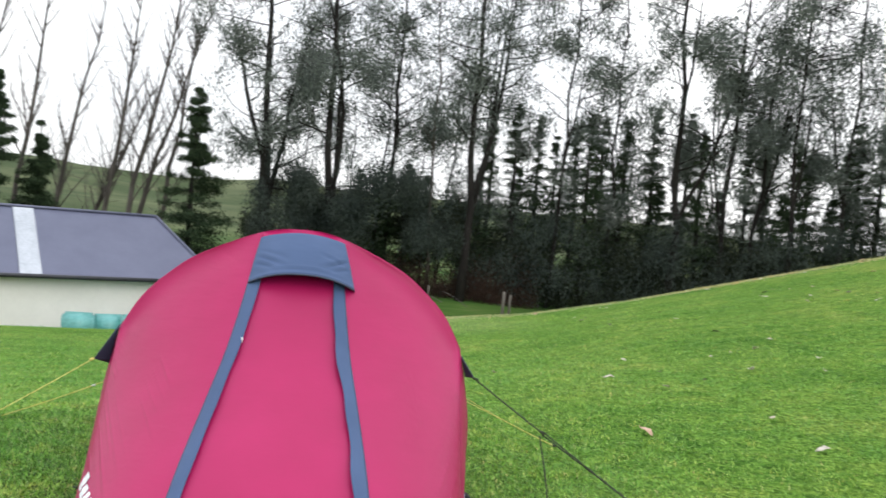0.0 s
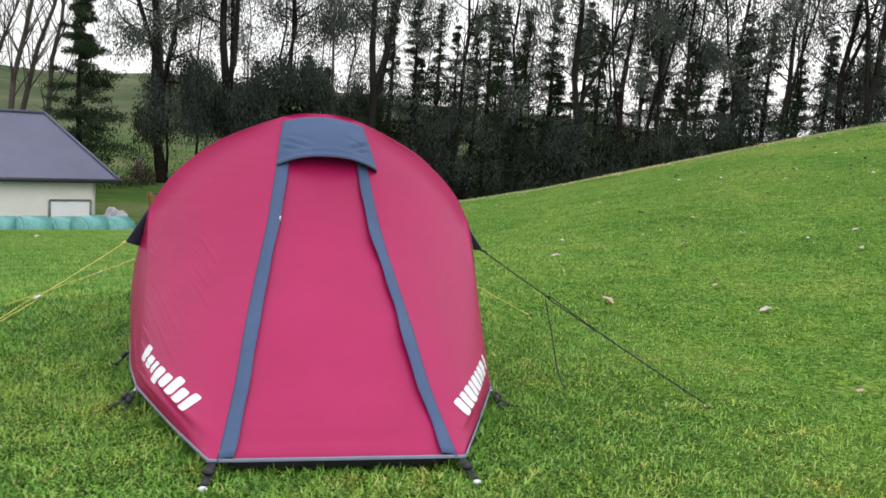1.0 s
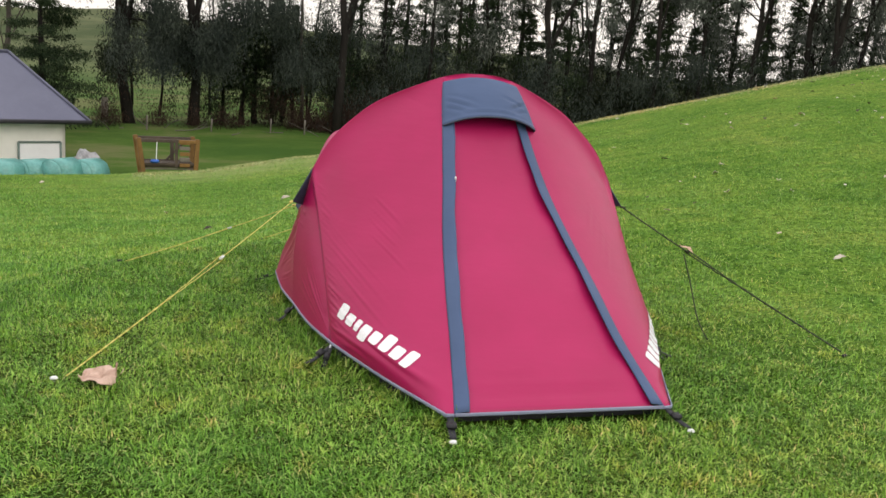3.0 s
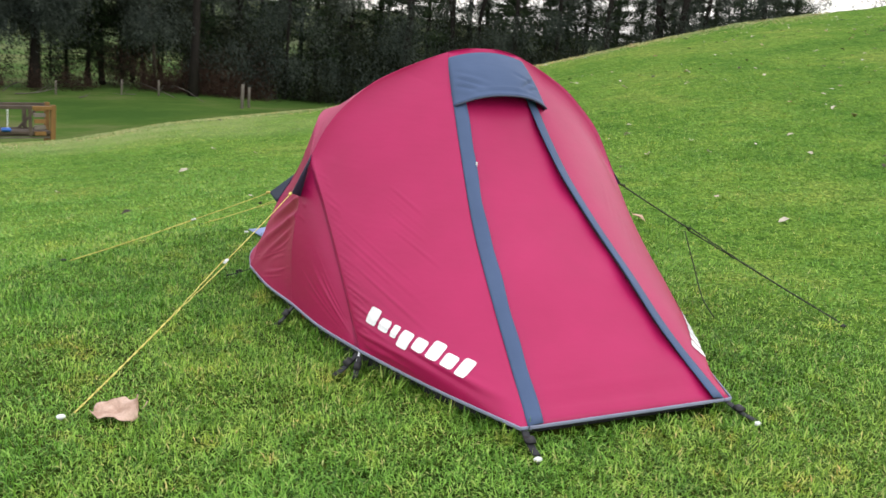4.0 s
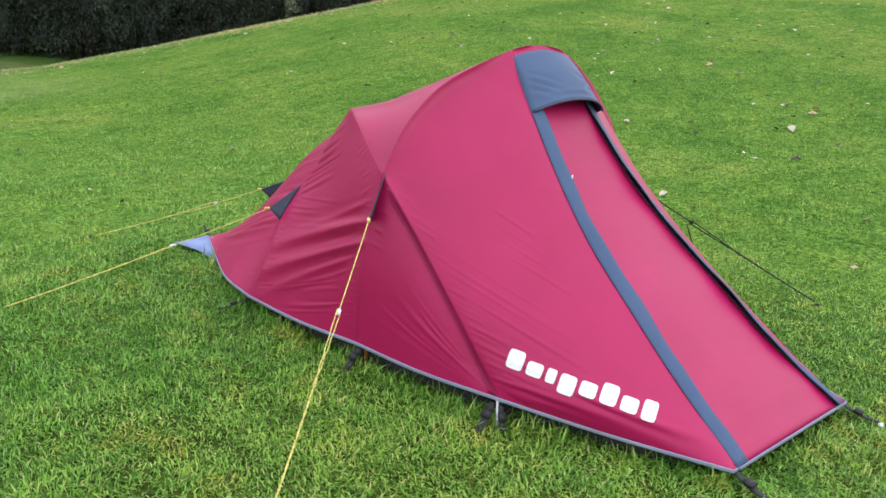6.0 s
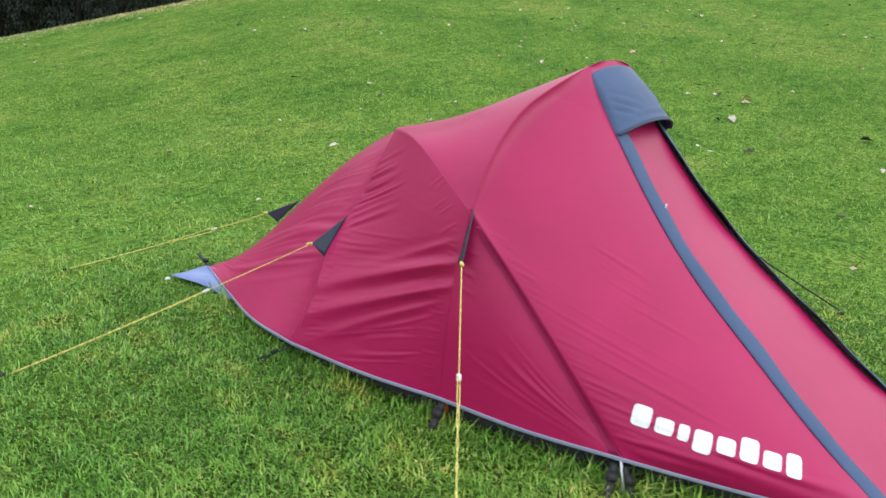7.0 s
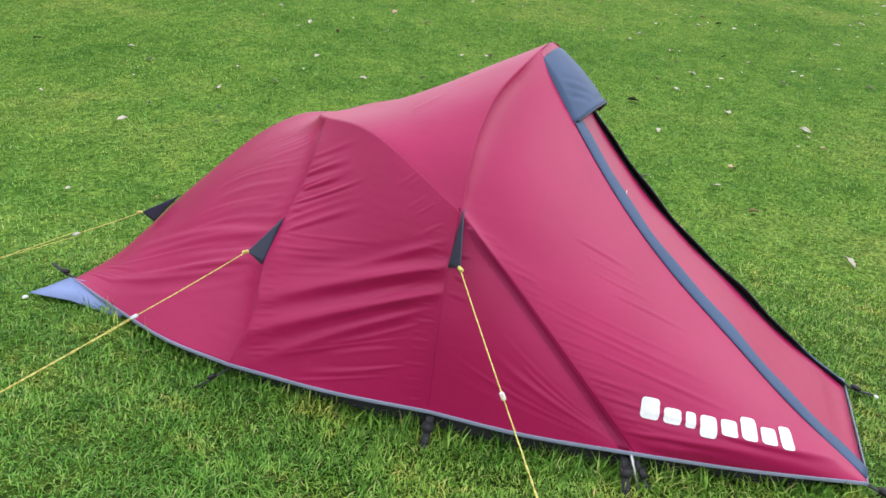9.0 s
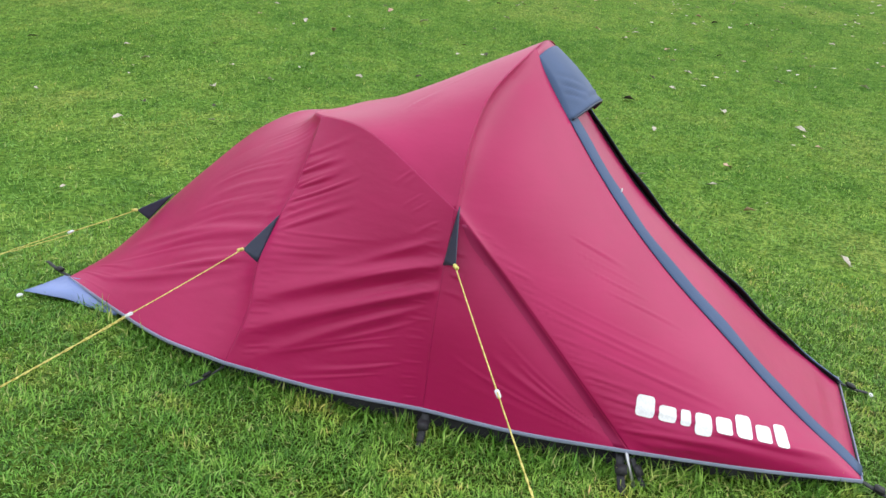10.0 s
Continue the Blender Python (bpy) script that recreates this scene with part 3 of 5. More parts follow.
# hood over the top of the door
nh = 48
hu = np.linspace(-1, 1, nh + 1)
top_line = np.stack([hu * 0.165 + 0.008, np.full(nh + 1, 1.152) + 0.01 * hu**2, 1.088 - 0.028 * hu**2], 1)
low_line = np.stack([hu * 0.202 + 0.02, 0.985 + 0.043 * np.abs(hu) ** 2.4, 0.938 - 0.048 * np.abs(hu) ** 2.4], 1)
hv = np.linspace(0, 1, 29)[:, None, None]
hood = top_line[None] * (1 - hv) + low_line[None] * hv
hood[:, :, 2] += 0.006 * np.sin(np.pi * hv[:, :, 0])
hood[:, :, 1] -= 0.006 * np.sin(np.pi * hv[:, :, 0])
hood = folds(hood, [((0.03, 0.50), (0.34, 0.84), 0.009, 0.008), ((0.02, 0.66), (0.24, 0.88), 0.008, 0.007), ((0.03, 0.36), (0.40, 0.74), 0.010, 0.004), ((0.98, 0.46), (0.70, 0.84), 0.009, 0.009), ((0.98, 0.64), (0.76, 0.88), 0.008, 0.007),
                    ((0.97, 0.60), (0.66, 0.48), 0.008, 0.004), ((0.03, 0.885), (0.97, 0.885), 0.006, -0.004)], 1.0)
# its stiff lower hem kicks outward
hood[-3:, :, 1] -= np.array([0.001, 0.004, 0.008])[:, None]
# its sides are sewn down to the front
sewn = [hood[:, :1] + np.array([-0.004, 0.035, -0.022]), hood, hood[:, -1:] + np.array([0.004, 0.035, -0.022])]
part("hood", sheet(np.concatenate(sewn, 1), 0.003), SLATE, tent, "slate-blue hood over the door")
part("hood_edge", tube(hood[-1] + np.array([0, -0.002, -0.002]), 0.004, 6), DARK_CLOTH, tent)

# sleeves along the poles: a second layer of cloth beside each crease, darkened for shade
def inset(line, d):
    v = np.array([0.0, 1.25, 0.28]) - line
    return line + v / np.linalg.norm(v, axis=1, keepdims=True) * d


def sleeve(g, width, lift):
    """A band along the first column of a patch, a little proud of it."""
    nrm = grid_normals(g)
    rows = []
    for row, n in zip(g, nrm):
        s = np.r_[0, np.cumsum(np.linalg.norm(np.diff(row, axis=0), axis=1))]
        w = np.linspace(0, min(width, s[-1] * 0.45 + 1e-4), 7)
        p = np.stack([np.interp(w, s, row[:, k]) for k in range(3)], 1)
        q = np.stack([np.interp(w, s, n[:, k]) for k in range(3)], 1)
        rows.append(p + q * (lift * np.array([0.2, 0.7, 1.0, 1.0, 0.9, 0.6, 0.12]))[:, None])
    return np.array(rows)


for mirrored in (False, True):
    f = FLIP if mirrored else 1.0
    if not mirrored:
        cloth("pole_sleeve", sleeve(front_side[92:-3, ::-1], 0.046, 0.0012)[::2], RED_DOUBLE_SHADED, mirrored, thick=0.0006)
    cloth("pole_sleeve", sleeve(flank_low[1:-6], 0.044, -0.0012)[::2], RED_DOUBLE_SHADED, mirrored, thick=0.0008)
    # stitched seams beside the sleeves and between the panels
    for line in (inset(seam, -0.0005), inset(leg_front, 0.0002), inset(back_up, 0.0002), inset(leg_mid[:-2], -0.0004)):
        part("seam", tube(line * f, 0.0014, 5), RED_DOUBLE_SHADED, tent, "darker stitched seam")

# grey binding along the hem
hem_left = np.vstack([hem_front, hem_side[1:], hem_mid[1:], hem_rear[1:], hem_tail[1:]])


def ribbon(line, height, thick, mat, name, label=""):
    n = len(line)
    up = np.array([0, 0, 1.0])
    g = np.stack([line + up * height * (k - 0.65) for k in np.linspace(0, 1, 4)], 1)
    return part(name, sheet(g, thick), mat, tent, label)


def outward(line, d):
    c = np.array([-0.02, 1.25])
    v = line[:, :2] - c
    v /= np.linalg.norm(v, axis=1, keepdims=True)
    return np.column_stack([line[:, :2] + v * d, line[:, 2]])


ribbon(outward(hem_left, 0.004), 0.0115, 0.003, BINDING, "hem_binding", "lilac-grey binding along the hem")
ribbon(outward(hem_left * FLIP, 0.004), 0.0115, 0.003, BINDING, "hem_binding", "lilac-grey binding along the hem")
ribbon(outward(curve([(-0.368, 0, 0.05), (0.368, 0, 0.05)], 20), 0.004), 0.0115, 0.003, BINDING, "hem_binding", "lilac-grey binding along the hem")

# dark inner tent behind the raised hem
inner_line = outward(np.vstack([hem_left[::-1], (hem_left * FLIP)]), -0.06)
inner_line[:, 2] = 0
g = np.stack([inner_line + np.array([0, 0, h]) for h in (-0.03, 0.0, 0.045)], 1)
part("inner_tent", sheet(g, 0.003), INNER, tent, "black inner tent wall under the fly")

# groundsheet showing at the tail
gs = np.array([[(-0.545, 2.79, 0.012), (-0.48, 2.77, 0.02), (-0.41, 2.73, 0.045)], [(-0.515, 2.63, 0.010), (-0.48, 2.61, 0.03), (-0.43, 2.60, 0.06)],
               [(-0.54, 2.475, 0.012), (-0.52, 2.465, 0.03), (-0.50, 2.46, 0.05)], [(-0.560, 2.39, 0.02), (-0.555, 2.385, 0.03), (-0.55, 2.35, 0.04)]])
gs = np.stack([resample(gs[:, k], 16) for k in range(3)], 1)
part("groundsheet", sheet(gs, 0.003), SHEET, tent, "pale blue groundsheet corner at the tail")


# guy points: dark triangles of cloth
def gusset(a, b, tip, label="dark triangular guy point"):
    a, b, tip = map(np.array, (a, b, tip))
    n = 8
    g = np.stack([np.stack([(a * (1 - u) + b * u) * (1 - v * 0.97) + tip * v * 0.97 for u in np.linspace(0, 1, n + 1)]) for v in np.linspace(0, 1, n + 1)])
    return part("guy_point", sheet(g, 0.003), DARK_CLOTH, tent, label)


TIP_L = np.array((-0.770, 1.166, 0.530))
TIP_T = np.array((-0.232, 2.56, 0.296))
TIP_R = np.array((0.752, 1.180, 0.548))
gusset((-0.688, 1.20, 0.67), (-0.722, 1.214, 0.508), TIP_L)
gusset((0.692, 1.20, 0.635), (0.718, 1.214, 0.545), TIP_R)
for f in (np.ones(3), FLIP):
    gusset(np.array((-0.567, 1.799, 0.500)) * f, np.array((-0.648, 1.819, 0.362)) * f, np.array((-0.672, 1.857, 0.402)) * f)
gusset((-0.125, 2.475, 0.357), (-0.20, 2.53, 0.258), TIP_T)


# straps and pegs
def strap(a, b, width=0.022):
    a, b = Vector(a), Vector(b)
    d = b - a
    side = d.cross(Vector((0, 0, 1))).normalized() * width / 2
    nrm = side.cross(d).normalized() * 0.002
    bm = bmesh.new()
    pts = curve([a, (a + b) / 2 + Vector((0, 0, -0.006)), b], 8)
    g = np.stack([pts + np.array(side) * k for k in (-1, 0, 1)], 1)
    st = part("strap", sheet(g, 0.003), WEB, tent, "black webbing strap")
    mid = a + d * 0.45
    m = Matrix.Translation(mid) @ d.to_track_quat("Y", "Z").to_matrix().to_4x4()
    part("buckle", box((width * 1.5, 0.03, 0.012), (0, 0, 0.002), 0.003, m=m), ZIP, st, "black plastic buckle")
    return st


def peg(x, y, z=-0.014, pale=True):
    p = Vector((x, y, z + ground_z(x, y)))
    ob = empty("tent_peg", Matrix.Translation(p), "alloy tent peg with a pale head pushed into grass" if pale else "alloy tent peg with a dark head pushed into grass", "tent peg", "pegs round the tent")
    bm = tube([(0, 0, -0.10), (0, 0, 0.022)], 0.003, 6)
    part("shaft", bm, ALLOY, ob)
    bm = bmesh.new()
    bmesh.ops.create_uvsphere(bm, u_segments=12, v_segments=8, radius=0.011)
    bmesh.ops.scale(bm, verts=bm.verts, vec=(1.25, 0.9, 0.7))
    bmesh.ops.translate(bm, verts=bm.verts, vec=(0, 0, 0.026))
    part("head", bm, PEG_WHITE if pale else ZIP, ob, "pale rounded peg head" if pale else "dark peg head")
    return ob


for f in (1, -1):
    strap((-0.385 * f, 0.0, 0.045), (-0.407 * f, -0.115, 0.02))
    peg(-0.409 * f, -0.125)
    strap((-0.665 * f, 0.655, 0.07), (-0.752 * f, 0.628, 0.012))
    strap((-0.672 * f, 0.62, 0.07), (-0.705 * f, 0.572, 0.012), 0.016)
    peg(-0.757 * f, 0.626, -0.018, False)
    strap((-0.74 * f, 1.20, 0.075), (-0.80 * f, 1.19, 0.012))
    peg(-0.806 * f, 1.188, -0.018, False)
    strap((-0.755 * f, 1.845, 0.055), (-0.86 * f, 1.91, 0.008), 0.006)
    part("pole_end", tube([(-0.69 * f, 1.215, -0.01), (-0.70 * f, 1.215, 0.10)], 0.006, 8), POLE_ORANGE, tent, "orange pole end")
    part("pole_end", tube([(-0.66 * f, 0.645, 0.09), (-0.70 * f, 0.60, 0.0)], 0.005, 8), ALLOY, tent, "silver pole end")
strap((-0.41, 2.70, 0.05), (-0.35, 2.86, 0.06), 0.014)
peg(-0.553, 2.80, -0.022)


# ropes
def bend(a, b, sag, n=14):
    a, b = np.array(a, float), np.array(b, float)
    t = np.linspace(0, 1, n + 1)[:, None]
    return a * (1 - t) + b * t - np.array([0, 0, 1.0]) * sag * 4 * t * (1 - t)


def rope(tip, end, runner=None, mat=CORD, thick=0.0018, label="taut yellow guy rope from tent to peg", split=0.0085):
    """A guy rope, doubled between its runner and the peg."""
    ob = empty("guy_rope", Matrix(), label, "rope", "guy ropes of the tent")
    tip, end = np.array(tip, float), np.array(end, float)
    t = 0.45 if runner is None else runner
    knot = tip + (end - tip) * t - np.array([0, 0, 0.006])
    part("cord", tube(bend(tip, knot, 0.002), thick, 6), mat, ob)
    side = np.cross(end - tip, [0, 0, 1.0])
    side /= np.linalg.norm(side)
    over = np.cross(side, end - tip)
    over *= np.sign(over[2]) / np.linalg.norm(over)
    part_way = side * 0.49 + over * 0.87
    for k in (-1, 1):
        # the two strands part at the runner and lie twisted together lower down
        line = bend(knot, end, 0.004, 60)
        u = np.linspace(0, 1, 61)[:, None]
        gap = split * np.clip(1 - u / 0.42, 0, 1)
        twist = 0.0016 * np.clip(u / 0.35, 0, 1)
        line = line + part_way * k * gap + side * k * twist * np.cos(u * 70) + over * k * twist * np.sin(u * 70)
        part("cord", tube(line, thick * 0.9, 6), mat, ob)
    d = Vector(end - tip)
    m = Matrix.Translation(Vector(knot)) @ d.to_track_quat("Y", "Z").to_matrix().to_4x4()
    bm = box((0.012, 0.025, 0.009), (0, 0, 0), 0.003, m=m)
    part("runner", bm, PEG_WHITE if mat == CORD else mat, ob, "small rope runner")
    bm = bmesh.new()
    for k in range(3):
        a = Vector(tip) + d.normalized() * 0.008 * k
        bmesh.ops.create_icosphere(bm, subdivisions=1, radius=0.0065, matrix=Matrix.Translation(a + Vector((0.002 * (k - 1), 0, 0.002 * k))))
    part("knot", bm, mat, ob)
    return ob


rope(TIP_L, (-1.575, 0.535, 0.015), 0.36)
peg(-1.612, 0.525)
rope((-0.672, 1.857, 0.402), (-1.50, 2.31, 0.0), 0.37, split=0.002)
peg(-1.52, 2.315, -0.02, False)
rope(TIP_T, (-0.70, 3.30, ground_z(-0.70, 3.30) + 0.01), 0.26)
peg(-0.71, 3.32, -0.022, False)
rope((0.672, 1.857, 0.402), (1.42, 2.36, 0.0), 0.2)
peg(1.435, 2.37, -0.02, False)
right = rope(TIP_R, (1.60, 0.60, 0.02), 0.31, CORD_DARK, 0.0034, "taut dark green guy rope from tent to peg")
loose = curve([(1.01, 1.015, 0.362), (1.03, 0.95, 0.22), (1.04, 0.88, 0.09), (1.05, 0.80, 0.02)], 12)
part("loose_end", tube(loose, 0.0032, 6), CORD_DARK, right)
peg(1.615, 0.59, -0.02, False)


# ---- marks printed on the cloth: plain blocks in place of a maker's words ----
from mathutils.bvhtree import BVHTree


def on_cloth(name, origin, along, up, blocks, ob, label):
    """White blocks laid on a panel: each is its start, width, foot and height along a slanting line."""
    bpy.context.view_layer.update()
    me = ob.data
    tree = BVHTree.FromPolygons([v.co for v in me.vertices], [tuple(p.vertices) for p in me.polygons])
    along, up = Vector(along).normalized(), Vector(up)
    nrm = along.cross(up).normalized()
    if nrm.y > 0:
        nrm = -nrm
    up = (up - along * up.dot(along)).normalized()
    for start, width, foot, tall in blocks:
        bm = bmesh.new()
        n = 6
        rows = []
        for j in range(n + 1):
            row = []
            for i in range(n + 1):
                u, v = i / n * 2 - 1, j / n * 2 - 1
                # rounded corners
                k = max(abs(u), abs(v)) / (abs(u) ** 6 + abs(v) ** 6) ** (1 / 6) if (u or v) else 1
                p = Vector(origin) + along * (start + width * (0.5 + 0.5 * u * k)) + up * (foot + tall * (0.5 + 0.5 * v * k))
                hit = tree.ray_cast(p + nrm * 0.3, -nrm)[0] or p
                row.append(bm.verts.new(hit + nrm * 0.0025))
            rows.append(row)
        for a, c in zip(rows, rows[1:]):
            for i in range(n):
                bm.faces.new([a[i], a[i + 1], c[i + 1], c[i]])
        bmesh.ops.recalc_face_normals(bm, faces=bm.faces)
        part(name, bm, PRINT, ob, label)


panels = [o for o in tent.children if o.name.startswith("front_panel")]
run, pos = [], 0.0
for width, foot, tall in ((0.042, 0.0, 0.058), (0.040, 0.0, 0.042), (0.024, 0.0, 0.042), (0.040, -0.016, 0.058), (0.040, 0.0, 0.042), (0.040, 0.0, 0.058), (0.040, 0.0, 0.042), (0.034, -0.004, 0.056)):
    run.append((pos + 0.030, width * 1.24, foot + 0.004, tall))
    pos += width * 1.24 + 0.0125
left_panel = [o for o in panels if o.data.vertices[0].co.x < 0][0]
right_panel = [o for o in panels if o.data.vertices[0].co.x > 0][0]
on_cloth("print_block", (-0.649, 0.676, 0.182), (0.211, -0.409, -0.071), (0.30, 0.10, 1.0), run, left_panel, "white printed block")
run, pos = [], 0.0
for width in (0.040, 0.036, 0.040, 0.026, 0.036, 0.028, 0.034, 0.040):
    run.append((pos, width * 1.18, 0.0, 0.058))
    pos += width * 1.18 + 0.008
run.append((pos + 0.02, 0.030, 0.0, 0.058))
on_cloth("print_block", (0.425, 0.215, 0.10), (0.224, 0.409, 0.075), (-0.30, 0.10, 1.0), run, right_panel, "white printed block")


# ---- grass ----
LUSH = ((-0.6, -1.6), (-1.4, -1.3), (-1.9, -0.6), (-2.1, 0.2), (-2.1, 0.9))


def grass_blades(name, count, region, tall, wide, seed, mat, keep=None, label="", fade=False, plain=False):
    """Bent blades of grass in one mesh."""
    rng = np.random.default_rng(seed)
    x = rng.uniform(region[0], region[1], count)
    y = rng.uniform(region[2], region[3], count)
    tuft = np.array([0.5 + 0.4 * noise.noise((a * 2.3, b * 2.3, 5.0)) + 0.35 * noise.noise((a * 7.5, b * 7.5, 1.0)) for a, b in zip(x, y)])
    tuft = np.clip(tuft, 0, 1)
    ok = rng.uniform(0, 1, count) < 0.62 + 0.8 * tuft
    if keep is not None:
        ok &= keep(x, y)
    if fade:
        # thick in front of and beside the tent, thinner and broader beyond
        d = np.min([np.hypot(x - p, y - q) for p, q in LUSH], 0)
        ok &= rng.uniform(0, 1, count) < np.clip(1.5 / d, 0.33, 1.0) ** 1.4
    x, y, tuft = x[ok], y[ok], tuft[ok]
    n = len(x)
    z = ground_height(x, y) - 0.004
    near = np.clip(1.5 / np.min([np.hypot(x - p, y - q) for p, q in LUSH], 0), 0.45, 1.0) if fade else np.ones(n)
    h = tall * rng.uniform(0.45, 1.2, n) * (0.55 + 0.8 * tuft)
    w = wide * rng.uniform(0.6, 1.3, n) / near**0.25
    swirl = np.array([noise.noise((p * 3.1, q * 3.1, 9.0)) for p, q in zip(x, y)])
    a = swirl * 9.0 + rng.normal(0, 1.7, n)
    lean = np.abs(rng.normal(1.15, 0.50, n))
    dx, dy = np.cos(a), np.sin(a)
    sx, sy = -dy * w / 2, dx * w / 2
    mid_r, mid_z = h * 0.5 * np.sin(lean * 0.6), h * 0.5 * np.cos(lean * 0.6)
    tip_r, tip_z = mid_r + h * 0.55 * np.sin(np.minimum(lean * 1.25, 1.75)), mid_z + h * 0.55 * np.cos(np.minimum(lean * 1.25, 1.75))
    if plain:
        # far off, each blade is one leaning triangle
        v = np.empty((n, 3, 3))
        v[:, 0] = np.stack([x + sx, y + sy, z], 1)
        v[:, 1] = np.stack([x - sx, y - sy, z], 1)
        v[:, 2] = np.stack([x + dx * tip_r, y + dy * tip_r, z + np.maximum(tip_z, 0.010)], 1)
        me = bpy.data.meshes.new(name)
        me.vertices.add(n * 3)
        me.vertices.foreach_set("co", v.ravel())
        me.loops.add(n * 3)
        me.loops.foreach_set("vertex_index", np.arange(n * 3, dtype=np.int32))
        me.polygons.add(n)
        me.polygons.foreach_set("loop_start", np.arange(0, n * 3, 3, dtype=np.int32))
        me.update(calc_edges=True)
        me.materials.append(mat)
        return tagged(new(name, me), label, "grass", kind="stuff")
    v = np.empty((n, 4, 3))
    v[:, 0] = np.stack([x, y, z], 1)
    v[:, 1] = np.stack([x + dx * mid_r + sx, y + dy * mid_r + sy, z + mid_z], 1)
    v[:, 2] = np.stack([x + dx * tip_r, y + dy * tip_r, z + np.maximum(tip_z, 0.006)], 1)
    v[:, 3] = np.stack([x + dx * mid_r - sx, y + dy * mid_r - sy, z + mid_z], 1)
    me = bpy.data.meshes.new(name)
    me.vertices.add(n * 4)
    me.vertices.foreach_set("co", v.ravel())
    me.loops.add(n * 4)
    me.loops.foreach_set("vertex_index", np.arange(n * 4, dtype=np.int32))
    me.polygons.add(n)
    me.polygons.foreach_set("loop_start", np.arange(0, n * 4, 4, dtype=np.int32))
    me.update(calc_edges=True)
    me.materials.append(mat)
    return tagged(new(name, me), label, "grass", kind="stuff")


def blade_material(name, *stops):
    """Grass blades, each of its own green, in lush and dry patches."""
    m, nt, b = material(name, 0.50, 0.0, 0.25)
    geo = nt.nodes.new("ShaderNodeNewGeometry")
    own = ramp(nt, geo.outputs["Random Per Island"], *stops)
    patch = noise_node(nt, 0.8, 4.0)
    tone = ramp(nt, patch, (0.38, (0.80, 0.90, 0.84)), (0.50, (1.0, 1.0, 1.0)), (0.62, (1.22, 1.05, 1.08)))
    clump = ramp(nt, noise_node(nt, 5.5, 3.0), (0.36, (0.68, 0.78, 0.68)), (0.48, (0.97, 1.0, 0.96)), (0.58, (1.15, 1.08, 1.06)), (0.66, (1.52, 1.06, 1.12)))
    # greens lifted towards the bank: light from that side put into the colour
    where = nt.nodes.new("ShaderNodeTexCoord")
    axes = nt.nodes.new("ShaderNodeSeparateXYZ")
    nt.links.new(where.outputs["Object"], axes.inputs[0])
    slope = nt.nodes.new("ShaderNodeMapRange")
    slope.inputs["From Min"].default_value, slope.inputs["From Max"].default_value = -2.2, 2.2
    nt.links.new(axes.outputs["X"], slope.inputs["Value"])
    dry = ramp(nt, slope.outputs["Result"], (0.0, (0.93, 1.0, 0.90)), (0.5, (0.98, 1.01, 0.95)), (1.0, (1.08, 1.05, 0.98)))
    shade = blend(nt, 1.0, blend(nt, 1.0, own, tone, "MULTIPLY"), blend(nt, 1.0, clump, dry, "MULTIPLY"), "MULTIPLY")
    nt.links.new(shade, b.inputs["Base Color"])
    tr = nt.nodes.new("ShaderNodeBsdfTranslucent")
    nt.links.new(shade, tr.inputs["Color"])
    mx = nt.nodes.new("ShaderNodeMixShader")
    mx.inputs["Fac"].default_value = 0.14
    nt.links.new(b.outputs["BSDF"], mx.inputs[1])
    nt.links.new(tr.outputs["BSDF"], mx.inputs[2])
    nt.links.new(mx.outputs["Shader"], nt.nodes["Material Output"].inputs["Surface"])
    return m


BLADE = blade_material("grass_blade", (0.0, (0.036, 0.094, 0.010)), (0.30, (0.104, 0.240, 0.027)), (0.66, (0.222, 0.428, 0.060)), (0.92, (0.326, 0.508, 0.112)), (1.0, (0.49, 0.46, 0.20)))
BLADE_FAR = blade_material("outer_grass_blade", (0.0, (0.074, 0.190, 0.027)), (0.5, (0.172, 0.345, 0.055)), (0.95, (0.258, 0.430, 0.090)), (1.0, (0.40, 0.42, 0.18)))


def off_tent(x, y):
    half = np.interp(y, [0.0, 0.63, 1.2, 1.84, 2.4, 2.7], [0.37, 0.62, 0.70, 0.70, 0.52, 0.38])
    return ~((y > 0.010) & (y < 2.68) & (np.abs(x) < half))


def plot(x, y):
    """Clear of the tent, thinning out at the edges of the near plot."""
    inside = np.minimum(np.minimum(x + 4.0, 2.4 - x), np.minimum(y + 3.2, 3.6 - y))
    return off_tent(x, y) & (np.random.default_rng(17).uniform(0, 1, len(x)) < np.clip(inside / 0.9, 0, 1))


def past_near(x, y):
    """Outside the near plot, thinning out with distance."""
    r = np.hypot(x + 1.5, y + 0.5)
    thin = np.random.default_rng(8).uniform(0, 1, len(x)) < np.clip((19 - r) / 12, 0, 1) ** 1.3
    inside = np.minimum(np.minimum(x + 4.0, 2.4 - x), np.minimum(y + 3.2, 3.6 - y))
    return thin & (np.random.default_rng(18).uniform(0, 1, len(x)) > np.clip(inside / 0.9, 0, 1))


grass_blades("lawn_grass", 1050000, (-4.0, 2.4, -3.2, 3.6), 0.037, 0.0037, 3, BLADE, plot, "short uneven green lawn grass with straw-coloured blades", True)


def by_hem(x, y):
    """A ragged fringe of longer grass along the foot of the tent."""
    half = np.interp(y, [0.0, 0.63, 1.2, 1.84, 2.4, 2.7], [0.40, 0.665, 0.745, 0.757, 0.565, 0.42])
    side = np.abs(np.abs(x) - half + 0.01)
    return ((y > 0.0) & (y < 2.75) & (side < 0.055))


